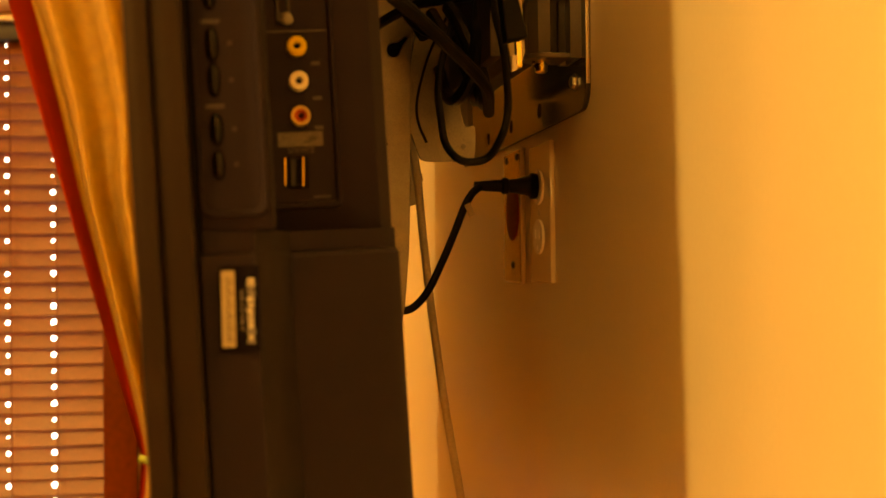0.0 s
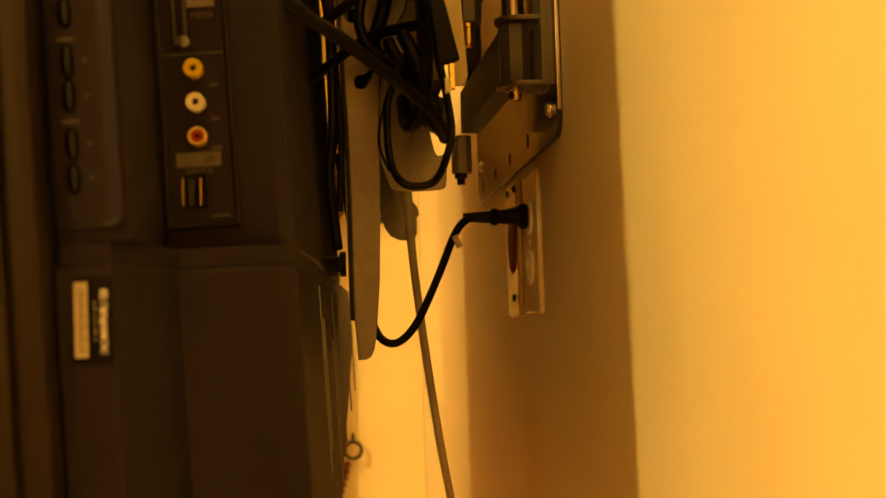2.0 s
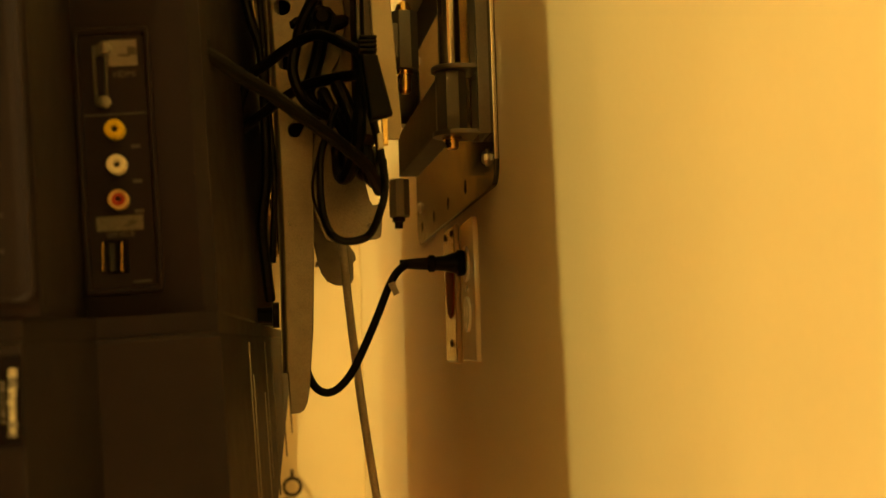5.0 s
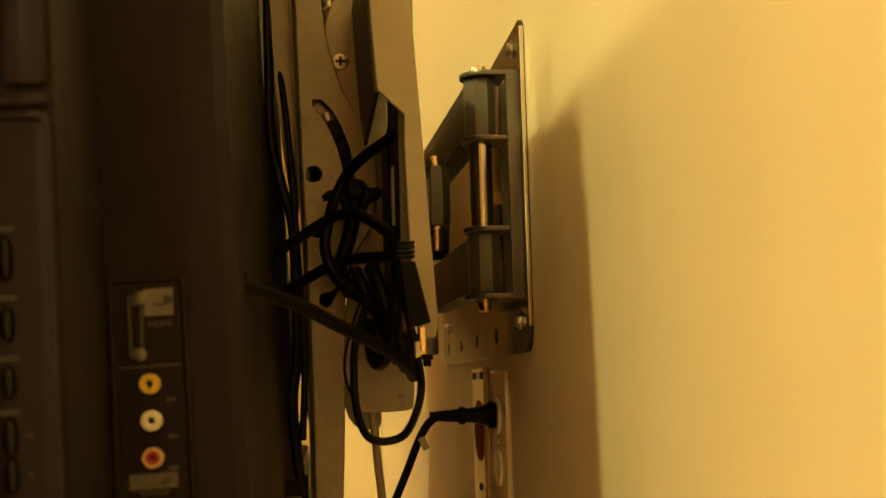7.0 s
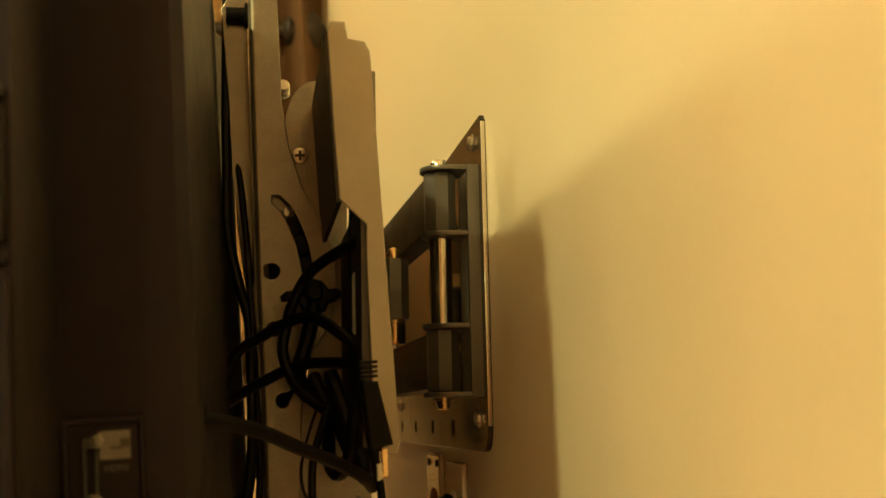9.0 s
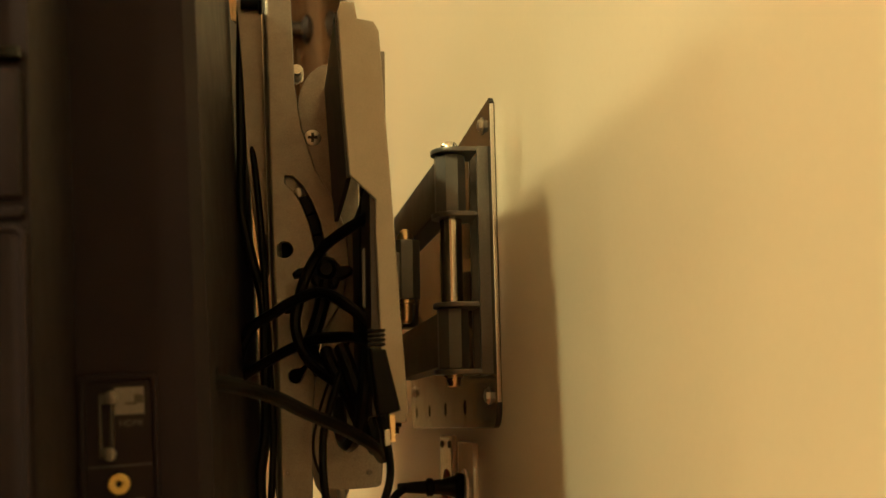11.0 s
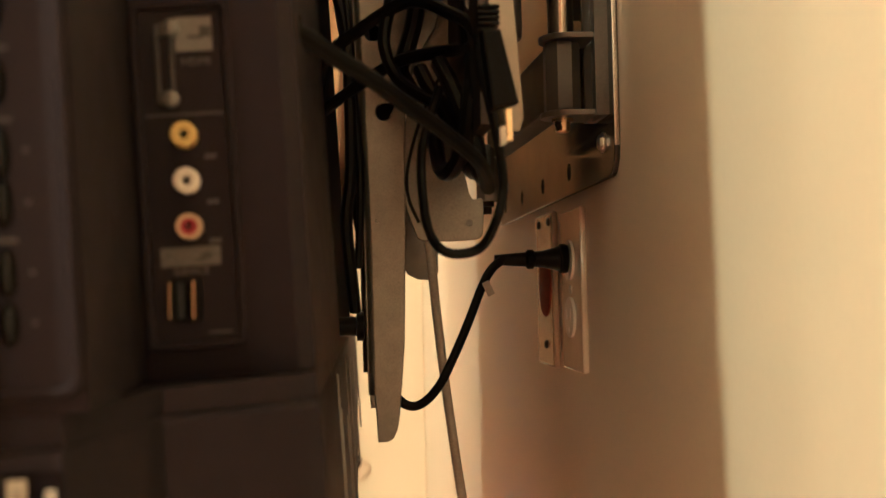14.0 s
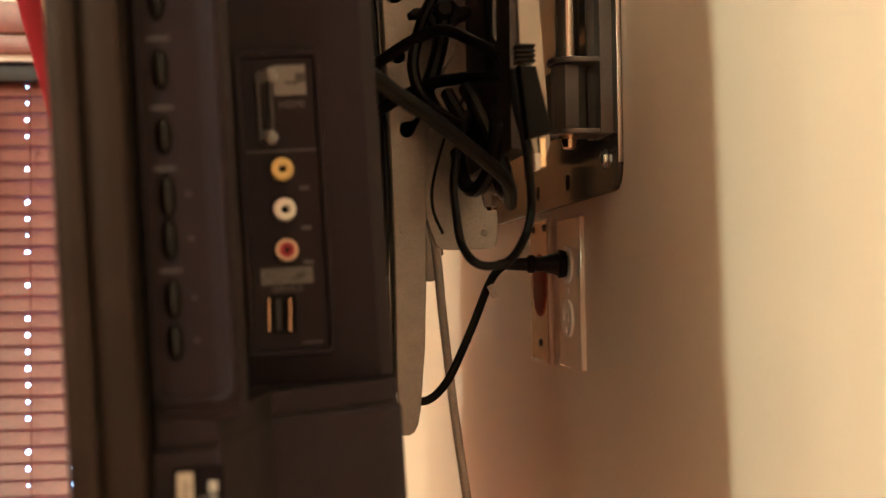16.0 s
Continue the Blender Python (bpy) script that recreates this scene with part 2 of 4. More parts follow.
def tube(pts, r, seg=12, flat=1.0, n=8, ends=None):
    """A cord along a smooth path; flat squeezes it across, ends gives (start, end) radii factors."""
    path = smooth_path(pts, n)
    bm = bmesh.new()
    up, loops = Vector((0, 1, 0.01)).normalized(), []
    for i, q in enumerate(path):
        d = (path[min(i + 1, len(path) - 1)] - path[max(i - 1, 0)]).normalized()
        side = d.cross(up).normalized()
        up = side.cross(d).normalized()
        k = 1.0
        if ends:
            k = ends[0] + (ends[1] - ends[0]) * i / (len(path) - 1)
        loops.append([bm.verts.new(q + side * (r * k * math.cos(2 * math.pi * j / seg)) + up * (r * k * flat * math.sin(2 * math.pi * j / seg))) for j in range(seg)])
    for a, b in zip(loops, loops[1:]):
        for j in range(seg):
            bm.faces.new((a[j], a[(j + 1) % seg], b[(j + 1) % seg], b[j]))
    bm.faces.new(loops[0][::-1])
    bm.faces.new(loops[-1])
    bmesh.ops.recalc_face_normals(bm, faces=bm.faces[:])
    return bm


def mesh_of(name, bm, material, smooth=True):
    me = bpy.data.meshes.new(name)
    bm.to_mesh(me)
    bm.free()
    me.materials.append(material)
    if smooth:
        me.shade_smooth()
        me.set_sharp_from_angle(angle=radians(32))
    return me


def solid(name, bm, material, label="", category="", group="", kind="", smooth=True):
    return tagged(new(name, mesh_of(name, bm, material, smooth)), label, category, group, kind)


def part(name, bm, material, parent, label="", smooth=True):
    """One mesh under a thing or under a part of it. What belongs to the television leans with it."""
    if "television" in (parent.name, parent.parent.name if parent.parent else ""):
        bm.transform(TILTED)
    ob = new(name, mesh_of(name, bm, material, smooth))
    ob.parent = parent
    ob.matrix_parent_inverse = Matrix.Translation(parent.matrix_basis.translation).inverted() if parent.parent is None else Matrix()
    return tagged(ob, label)


TILTED = Matrix.Translation((-0.21, 0, 1.39)) @ Matrix.Rotation(radians(-2.8), 4, "Y") @ Matrix.Translation((0.21, 0, -1.39))


def thing(name, place, label, category, group=""):
    ob = new(name)
    ob.empty_display_size = 0.02
    ob.matrix_basis = Matrix.Translation(place)
    return tagged(ob, label, category, group)


def join(*bms):
    """Several solids as one mesh."""
    out = bms[0]
    for b in bms[1:]:
        me = bpy.data.meshes.new("join")
        b.to_mesh(me)
        b.free()
        out.from_mesh(me)
        bpy.data.meshes.remove(me)
    return out


def words(text, size, place, material, parent):
    """Flat lettering that faces -y."""
    cu = bpy.data.curves.new("text", "FONT")
    cu.body, cu.size, cu.extrude, cu.align_x, cu.align_y, cu.resolution_u = text, size, 0.00005, "CENTER", "CENTER", 2
    ob = bpy.data.objects.new("text", cu)
    me = bpy.data.meshes.new_from_object(ob)
    bpy.data.objects.remove(ob)
    bpy.data.curves.remove(cu)
    bm = bmesh.new()
    bm.from_mesh(me)
    bpy.data.meshes.remove(me)
    bm.transform(Matrix.Translation(place) @ XZ)
    return part("lettering", bm, material, parent, smooth=False)


# ---- room ----
NORTH, WEST, SOUTH, TOP = 2.40, -4.0, -3.0, 3.80
WX0, WX1, WZ0, WZ1 = -0.845, -0.56, 0.72, 1.835   # window opening
solid("wall_east", box(0, 0.12, SOUTH, NORTH + 0.12, 0, TOP), PAINT, "cream painted plaster wall carrying the television", "wall", kind="structure")
solid("wall_north", plate_xz([(-1.0, 0), (0, 0), (0, TOP), (-1.0, TOP)], [[(WX0, WZ0), (WX1, WZ0), (WX1, WZ1), (WX0, WZ1)]], NORTH + 0.06, 0.12), PAINT, "cream painted wall with a window opening", "wall", kind="structure", smooth=False)
# unseen rest of the north wall, made darker to weaken its bounce
solid("wall_northwest", box(WEST, -1.0, NORTH, NORTH + 0.12, 0, TOP), TAN, "unseen plain wall, tan to cut bounced light", "wall", kind="structure")
solid("wall_west", box(WEST - 0.12, WEST, SOUTH, NORTH, 0, TOP), TAN, "unseen plain wall, tan to cut bounced light", "wall", kind="structure")
solid("wall_south", box(WEST, 0, SOUTH - 0.12, SOUTH, 0, TOP), TAN, "unseen plain wall, tan to cut bounced light", "wall", kind="structure")
solid("ceiling", box(WEST, 0, SOUTH, NORTH, TOP, TOP + 0.1), CEILING, "plain pale painted ceiling", "ceiling", kind="structure")
solid("floor", box(WEST, 0.12, SOUTH, NORTH + 0.12, -0.1, 0), FLOOR, "brown wooden floor", "floor", kind="structure")
solid("baseboard", box(-0.014, 0, SOUTH, NORTH, 0, 0.09, 0.002), IVORY, "ivory painted baseboard", "baseboard", kind="structure")
solid("backdrop", box(-1.6, 0.6, 2.80, 2.81, 0.2, 2.4), DAY, "bright daylight outside the window", "backdrop", kind="structure")

# window with its wooden trim
window = tagged(new("window_1"), "red-brown wooden window frame behind a closed blind", "window", kind="structure")
for n, b in (("trim", box(WX0 - 0.07, WX0, NORTH - 0.016, NORTH, WZ0 - 0.07, WZ1 + 0.12, 0.003)), ("trim", box(WX1, WX1 + 0.07, NORTH - 0.016, NORTH, WZ0 - 0.07, WZ1 + 0.12, 0.003)),
             ("head_trim", box(WX0, WX1, NORTH - 0.016, NORTH, WZ1 + 0.012, WZ1 + 0.05, 0.003)), ("head_trim", box(WX0, WX1, NORTH - 0.019, NORTH, WZ1 + 0.053, WZ1 + 0.12, 0.003)),
             ("window_sill", box(WX0, WX1, NORTH - 0.04, NORTH, WZ0 - 0.035, WZ0 - 0.002, 0.004)),
             ("window_frame", box(WX0, WX0 + 0.035, NORTH + 0.075, NORTH + 0.11, WZ0, WZ1)), ("window_frame", box(WX1 - 0.035, WX1, NORTH + 0.075, NORTH + 0.11, WZ0, WZ1))):
    part(n, b, WOOD if n == "head_trim" else TRIMWOOD, window)

# closed wooden blind, its cord holes letting daylight through
blind = thing("wooden_blind", ((WX0 + WX1) / 2, NORTH + 0.05, WZ0), "closed orange-brown wooden slat blind in the window", "blind")
PITCH, COLS = 0.0347, (-0.764, -0.670)
part("headrail", box(WX0 + 0.002, WX1 - 0.002, NORTH + 0.020, NORTH + 0.075, WZ1 - 0.038, WZ1 - 0.001, 0.002), HOLE, blind, "dark headrail")
LEAN = Matrix.Rotation(radians(-24), 4, "X") @ XZ


def slat_of(ra, rb):
    holes = [disc(c, 0.002, r * 0.86, 10, 1.15) for c, r in zip(COLS, (ra, rb)) if r]
    return mesh_of("slat", slab(rounded(WX0 + 0.004, WX1 - 0.004, -0.0205, 0.0205, 0.003, 2), holes, 0.003, LEAN, 0.0008), WOOD)


slat_meshes = [slat_of(a, b) for a, b in ((0.0046, 0.0058), (0.0050, 0.0060), (0.0034, 0.0052), (0.0044, 0.0040), (0.0026, 0.0056), (0.0048, 0.0024), (0, 0.0048))]
order = random.Random(5)
count = int((WZ1 - 0.03 - WZ0) / PITCH)
for i in range(count):
    s = new("slat", order.choice(slat_meshes))
    s.parent = blind
    s.matrix_parent_inverse = Matrix.Translation(blind.matrix_basis.translation).inverted()
    s.location = (0, NORTH + 0.05 + 0.0006 * math.sin(i * 2.1), WZ1 - 0.048 - i * PITCH)
    s.rotation_euler = (radians(1.5 * math.sin(i * 1.7)), 0, 0)
for c in COLS:
    part("ladder_cord", tube([(c + 0.012, NORTH + 0.026, WZ1 - 0.03), (c + 0.012, NORTH + 0.026, 1.3), (c + 0.012, NORTH + 0.026, WZ0 + 0.01)], 0.0012, 6), TRIMWOOD, blind)

# curtain gathered to one side: folds run from the rod down to the tie-back
curtain = thing("curtain", (-0.3, NORTH - 0.1, 0), "tan cloth curtain with red border, tied back", "curtain")


def drape(u0, u1, lift, name, material):
    bm = bmesh.new()
    nu, nv = 90 if u1 - u0 > 0.2 else 18, 60
    rows = []
    for j in range(nv + 1):
        z = 2.52 - (2.52 - 0.12) * j / nv
        if z > 0.93:
            k = (2.28 - z) / (2.28 - 0.93)
            left = -0.845 + (0.845 - 0.478) * max(k, 0.0) ** 0.97
        else:
            k = (0.93 - z) / 0.81
            left = -0.478 - 0.05 * k
        right = -0.205 + 0.115 * min(1.0, max(0.0, (z - 1.46) / 0.16)) + 0.078 * min(1.0, max(0.0, (z - 1.6) / 0.5))
        row = []
        for i in range(nu + 1):
            u = u0 + (u1 - u0) * i / nu
            fold = 0.036 * math.sin(u * 44 + 1.2 * math.sin(z * 3)) + 0.010 * math.sin(u * 67 + z * 2)
            row.append(bm.verts.new((left + (right - left) * u, NORTH - 0.085 + fold - lift, z)))
        rows.append(row)
    for a, b in zip(rows, rows[1:]):
        for i in range(nu):
            bm.faces.new((a[i], a[i + 1], b[i + 1], b[i]))
    bmesh.ops.solidify(bm, geom=bm.faces[:], thickness=0.0016)
    return part(name, bm, material, curtain, {REDCLOTH: "red woven border", CLOTH_SHADED: "gathered edge of the tan cloth, coloured as in shade"}.get(material, ""))


drape(0.050, 0.84, 0.0, "panel", CLOTH)
# right-hand folds painted dark in place of the shade on them
drape(0.838, 1.0, 0.003, "gathered_edge", CLOTH_SHADED)
drape(0.0, 0.052, 0.004, "border", REDCLOTH)
part("tie_cord", tube([(-0.475, NORTH - 0.12, 0.93), (-0.42, NORTH - 0.14, 0.918), (-0.36, NORTH - 0.13, 0.93), (-0.31, NORTH - 0.10, 0.945)], 0.008, 8), GREEN, curtain, "green tie cord")

rod = thing("curtain_rod", (-0.45, NORTH - 0.085, 2.32), "dark iron curtain rod with a carved finial", "curtain rod")
part("pole", lathe([(0, 0.016), (1.25, 0.016)], (-0.098, NORTH - 0.085, 2.282), (-1, 0, 0), 14), IRON, rod)
part("finial", lathe([(0, 0.016), (0.004, 0.026), (0.012, 0.032), (0.020, 0.027), (0.026, 0.027), (0.036, 0.037), (0.050, 0.043), (0.064, 0.042), (0.076, 0.034), (0.084, 0.020), (0.090, 0.014), (0.094, 0.005)], (-0.098, NORTH - 0.085, 2.282), (1, 0, 0), 20), IRON, rod, "carved dark finial")
part("bracket", box(-0.155, -0.140, NORTH - 0.085, NORTH, 2.270, 2.286, 0.002), IRON, rod)

hook = thing("tieback_hook", (-0.155, NORTH, 1.02), "dark iron ring hook screwed into the wall", "hook")
part("loop", ring(0.021, 0.014, (-0.155, NORTH - 0.035, 1.02), (0, -1, 0), 0.006), IRON, hook)
part("stem", lathe([(0, 0.004), (0.035, 0.004)], (-0.155, NORTH - 0.001, 1.044), (0, -1, 0), 10), IRON, hook)
part("shank", box(-0.158, -0.152, NORTH - 0.036, NORTH - 0.03, 1.036, 1.056, 0.001), IRON, hook)
tassel = thing("tassel", (-0.175, NORTH - 0.03, 0.96), "dark red beaded tassel hanging from the hook", "tassel")
for i in range(7):
    z = 0.99 - i * 0.014
    part("bead", lathe([(-0.008, 0.002), (-0.005, 0.007), (0, 0.0095), (0.005, 0.007), (0.008, 0.002)], (-0.168 - 0.004 * i, NORTH - 0.033, z), (0, 0, 1), 12), BEAD, tassel)

indicator = thing("indicator_light", (-0.873, NORTH - 0.016, 1.291), "small glowing red indicator light on the window casing", "indicator light")
part("rim", ring(0.0058, 0.0042, (-0.873, NORTH - 0.016, 1.291), (0, -1, 0), 0.003, 18), HOLE, indicator)
part("lens", lathe([(0, 0.0042), (0.002, 0.0040), (0.0036, 0.0022)], (-0.873, NORTH - 0.016, 1.291), (0, -1, 0), 16), LED, indicator, "glowing red lens")

# ---- outlets on the wall ----
ZC = 1.357


def face_plate(y0, y1, z0, z1, name, label):
    t = thing(name, (0, (y0 + y1) / 2, ZC), label, "outlet")
    part("plate", plate_yz(rounded(y0 + 0.0014, y1 - 0.0014, z0 + 0.0014, z1 - 0.0014, 0.002, 3), (), -0.0021, 0.0042, 0.0014), ALMOND, t)
    return t


outlet = face_plate(0.746, 0.8190, 1.2995, 1.4130, "wall_outlet", "ivory duplex wall outlet with the upper socket in use")
OY = 0.7825
for zc in (1.3770, 1.3375):
    part("socket", plate_yz(disc(OY, zc, 0.0165, 24, 0.86), [rounded(OY - 0.0075, OY - 0.0052, zc - 0.002, zc + 0.006, 0.0004, 2), rounded(OY + 0.0052, OY + 0.0075, zc - 0.001, zc + 0.006, 0.0004, 2), disc(OY, zc - 0.0085, 0.0025, 10)], -0.0052, 0.0022, 0.0006), IVORY, outlet)
    part("slot", plate_yz(disc(OY, zc, 0.013, 18), (), -0.0046, 0.0005), HOLE, outlet)
part("screw", lathe([(0, 0.0032), (0.001, 0.003), (0.0016, 0.0015)], (-0.0041, OY, ZC), (-1, 0, 0), 14), TIN, outlet)

cover_plate = face_plate(0.849, 0.9210, 1.2970, 1.4175, "cable_plate", "shiny wall plate with a dark red round cover")
part("polished_face", plate_yz(rounded(0.8525, 0.9180, 1.3005, 1.4140, 0.002, 3), (), -0.0044, 0.0010, 0.0003), GLOSSIVORY, cover_plate, "mirror-polished face")
part("cover", lathe([(0, 0.0260), (0.0010, 0.0250), (0.0016, 0.020)], (-0.0048, 0.8815, 1.362), (-1, 0, 0), 32), REDDISC, cover_plate, "dark red round cover")
for y, z in ((0.862, 1.4085), (0.905, 1.4085), (0.8815, 1.3150)):
    part("screw", lathe([(0, 0.0034), (0.001, 0.003), (0.0016, 0.0015)], (-0.0048, y, z), (-1, 0, 0), 14), IRON, cover_plate)

# ---- power cord ----
power = thing("power_cord", (-0.02, 0.785, 1.378), "black flat power cord plugged into the outlet", "power cord")
part("plug", join(lathe([(0, 0.0096), (0.0026, 0.0104), (0.0052, 0.0104), (0.0060, 0.0088), (0.0085, 0.0080), (0.0165, 0.0060), (0.0225, 0.0054), (0.0240, 0.0068), (0.0275, 0.0068), (0.0290, 0.0050), (0.036, 0.0046), (0.0505, 0.0034)], (-0.0067, 0.781, 1.378), (-1, 0, 0), 20, (1, 0.85))), CORD, power)
for dz in (-0.0058, 0.0058):
    part("prong", box(-0.0068, -0.0052, 0.784 - 0.003, 0.784 + 0.003, 1.378 + dz - 0.0007, 1.378 + dz + 0.0007), BRASS, power)
part("cord", tube([(-0.052, 0.779, 1.378), (-0.060, 0.776, 1.3715), (-0.067, 0.773, 1.360), (-0.076, 0.770, 1.339), (-0.086, 0.768, 1.317), (-0.097, 0.766, 1.296), (-0.108, 0.766, 1.284), (-0.118, 0.766, 1.2815),
                   (-0.127, 0.766, 1.289), (-0.134, 0.768, 1.31), (-0.142, 0.772, 1.35), (-0.149, 0.776, 1.40), (-0.1545, 0.78, 1.43)], 0.0031, 12, 0.6), CORD, power)
part("tag", box(-0.0026, 0.0026, -0.0003, 0.0003, -0.0050, 0.0050, 0, pose(-0.0635, 0.767, 1.3585, 0, -25, 15)), COAX, power, "small folded paper tag")

coax = thing("coax_cable", (-0.09, 0.80, 1.25), "pale grey coaxial cable hanging behind the television", "cable")
part("jacket", tube([(-0.118, 0.86, 1.46), (-0.107, 0.825, 1.43), (-0.101, 0.80, 1.395), (-0.096, 0.80, 1.34), (-0.089, 0.80, 1.275), (-0.079, 0.80, 1.20), (-0.066, 0.80, 1.12), (-0.045, 0.80, 0.98), (-0.02, 0.80, 0.75), (-0.006, 0.80, 0.45), (-0.019, 0.80, 0.02)], 0.0033, 12), COAX, coax)

# ---- wall mount ----
mount = thing("wall_mount", (0, 0.88, 1.53), "grey steel swing-arm television mount screwed to the wall", "wall mount")
Y0, Y1, Z0, Z1 = 0.646, 1.150, 1.422, 1.648
near = [(Y0 + 0.016 - 0.016 * math.cos(radians(a)), Z0 + 0.016 - 0.016 * math.sin(radians(a))) for a in (0, 22, 45, 68, 90)]
outline = [(Y0, Z1 - 0.004), (Y0 + 0.004, Z1), (Y1 - 0.016, Z1), (Y1, Z1 - 0.016), (Y1, Z0 + 0.016), (Y1 - 0.016, Z0)] + near[::-1]
slots = [rounded(y - 0.006, y + 0.006, 1.4325, 1.4435, 0.0045, 4) for y in (0.782, 0.889, 0.996, 1.10)] + [disc(0.668, 1.532, 0.004)]
wp = part("wall_plate", plate_yz(outline, slots, -0.0018, 0.0036, 0.0007), PLATE, mount, "satin grey steel wall plate")
for y, z in ((0.674, 1.444), (0.674, 1.6345), (1.11, 1.46), (1.11, 1.62)):
    part("lag_screw", join(lathe([(0, 0.0046), (0.0030, 0.0046), (0.0036, 0.0034)], (-0.0036, y, z), (-1, 0, 0), 6),
                           lathe([(0, 0.0062), (0.0009, 0.0062)], (-0.0037, y, z), (-1, 0, 0), 18)), TIN, wp, "zinc-plated lag screw")
# brighter metal strip added for the light caught by the plate's edge
part("edge", box(-0.0034, -0.0006, Y0 - 0.0005, Y0 + 0.0010, Z0 + 0.017, Z1 - 0.005, 0.0003), TIN, wp, "bright strip imitating the plate's lit edge")
AX, AY = -0.028, 0.674
part("hinge_channel", prism([(-0.0036, 0.656), (-0.0115, 0.656), (-0.0115, 0.660), (-0.0065, 0.660), (-0.0065, 0.688), (-0.0115, 0.688), (-0.0115, 0.692), (-0.0036, 0.692)], 1.458, 1.6155, 0.0006), HINGE, mount)


def tab(z0, z1):
    out = [(-0.0105, 0.658), (AX, 0.658)] + [(AX - 0.0135 * math.sin(radians(a)), AY - 0.0155 * math.cos(radians(a))) for a in range(10, 180, 20)] + [(AX, 0.690), (-0.0105, 0.690)]
    return prism(out, z0, z1, 0.0006)


for z0 in (1.6122, 1.5668, 1.5042, 1.4585):
    part("hinge_tab", tab(z0, z0 + 0.0034), HINGE, mount)


def octagon(cx, cy, r, z0, z1, bevel=0.0012):
    return prism([(cx + r * math.cos(radians(22.5 + 45 * i)), cy + r * math.sin(radians(22.5 + 45 * i))) for i in range(8)], z0, z1, bevel)


def beam(a, b, half, z0, z1, drop=0.0):
    """An arm of a mount between two hinges in plan, its far end lowered by drop."""
    (ax, ay), (bx, by) = a, b
    d = Vector((bx - ax, by - ay)).normalized()
    n = Vector((-d.y, d.x)) * half
    bm = prism([(ax + n.x, ay + n.y), (bx + n.x, by + n.y), (bx - n.x, by - n.y), (ax - n.x, ay - n.y)], z0, z1, 0.001)
    for v in bm.verts:
        k = ((v.co.x - ax) * d.x + (v.co.y - ay) * d.y) / math.hypot(bx - ax, by - ay)
        v.co.z -= drop * k
    return bm


EX, EY = -0.036, 0.905
for z0, z1 in ((1.5705, 1.6118), (1.4622, 1.5038)):
    arm = part("arm", beam((AX - 0.001, AY + 0.004), (EX, EY), 0.0085, z0 + 0.002, z1 - 0.002), GREY_SHADED, mount, "grey painted steel arm, darkened as in shade")
    part("hinge_block", octagon(AX, AY, 0.0112, z0, z1), GREY, arm, "faceted grey hinge block")
part("hinge_pin", lathe([(0, 0.0078), (0.059, 0.0078)], (AX, AY, 1.5076), (0, 0, 1), 28), STEEL, mount, "polished steel hinge pin")
part("cap_nut", lathe([(0, 0.0072), (0.0012, 0.0072), (0.0016, 0.0062), (0.004, 0.0060), (0.006, 0.0046), (0.007, 0.002)], (AX, AY, 1.6155), (0, 0, 1), 20), CHROME, mount, "domed chrome cap nut")
part("bolt_end", lathe([(0, 0.0066), (0.002, 0.0066), (0.0022, 0.0048), (0.0075, 0.0044), (0.0085, 0.003)], (AX, AY, 1.4586), (0, 0, -1), 20), BRASS, mount, "brassy bolt end")
# elbow and second arm
elbow = part("elbow_block", octagon(EX, EY, 0.0125, 1.510, 1.5600), GREY, mount)
PX, PY = -0.056, 0.712
part("arm", beam((EX, EY + 0.004), (PX, PY), 0.0085, 1.517, 1.555), GREY_SHADED, mount, "grey painted steel arm, darkened as in shade")
part("pivot_block", octagon(PX, PY, 0.0108, 1.5145, 1.5575), GREY, mount, "faceted grey pivot block")
part("cap_nut", lathe([(0, 0.0062), (0.003, 0.006), (0.0065, 0.0045), (0.0085, 0.002)], (PX, PY, 1.5575), (0, 0, 1), 16), BRASS, mount, "brassy cap nut")
part("bolt_end", lathe([(0, 0.0064), (0.003, 0.0064), (0.0034, 0.0048), (0.015, 0.0044), (0.017, 0.003)], (PX, PY, 1.5145), (0, 0, -1), 16), BRASS, mount, "brassy bolt end")
part("pivot_tab", beam((PX, PY), (-0.0915, PY), 0.009, 1.522, 1.548), GREY, mount)
part("elbow_block", octagon(-0.045, 0.905, 0.0095, 1.428, 1.462), CLEAR, mount, "milky plastic bushing")
part("bolt_end", lathe([(0, 0.0058), (0.004, 0.0058), (0.0044, 0.0038), (0.010, 0.0036)], (-0.046, 0.905, 1.428), (0, 0, -1), 16), IRON, mount)
part("far_bracket", plate_xz([(-0.1300, 1.47), (-0.0940, 1.47), (-0.0925, 1.400), (-0.0880, 1.3935), (-0.0870, 1.388), (-0.0895, 1.3855), (-0.0895, 1.372), (-0.0915, 1.3680), (-0.0980, 1.3662), (-0.1050, 1.3668), (-0.1120, 1.3705), (-0.1165, 1.377), (-0.1190, 1.385), (-0.1240, 1.41)], (), 0.862, 0.0040, 0.0008), TAUPE, mount, "taupe tilt bracket on the far side")
part("bracket_flange", box(-0.1210, -0.0905, 0.8635, 0.900, 1.3845, 1.3875, 0.0008), TAUPE, mount)

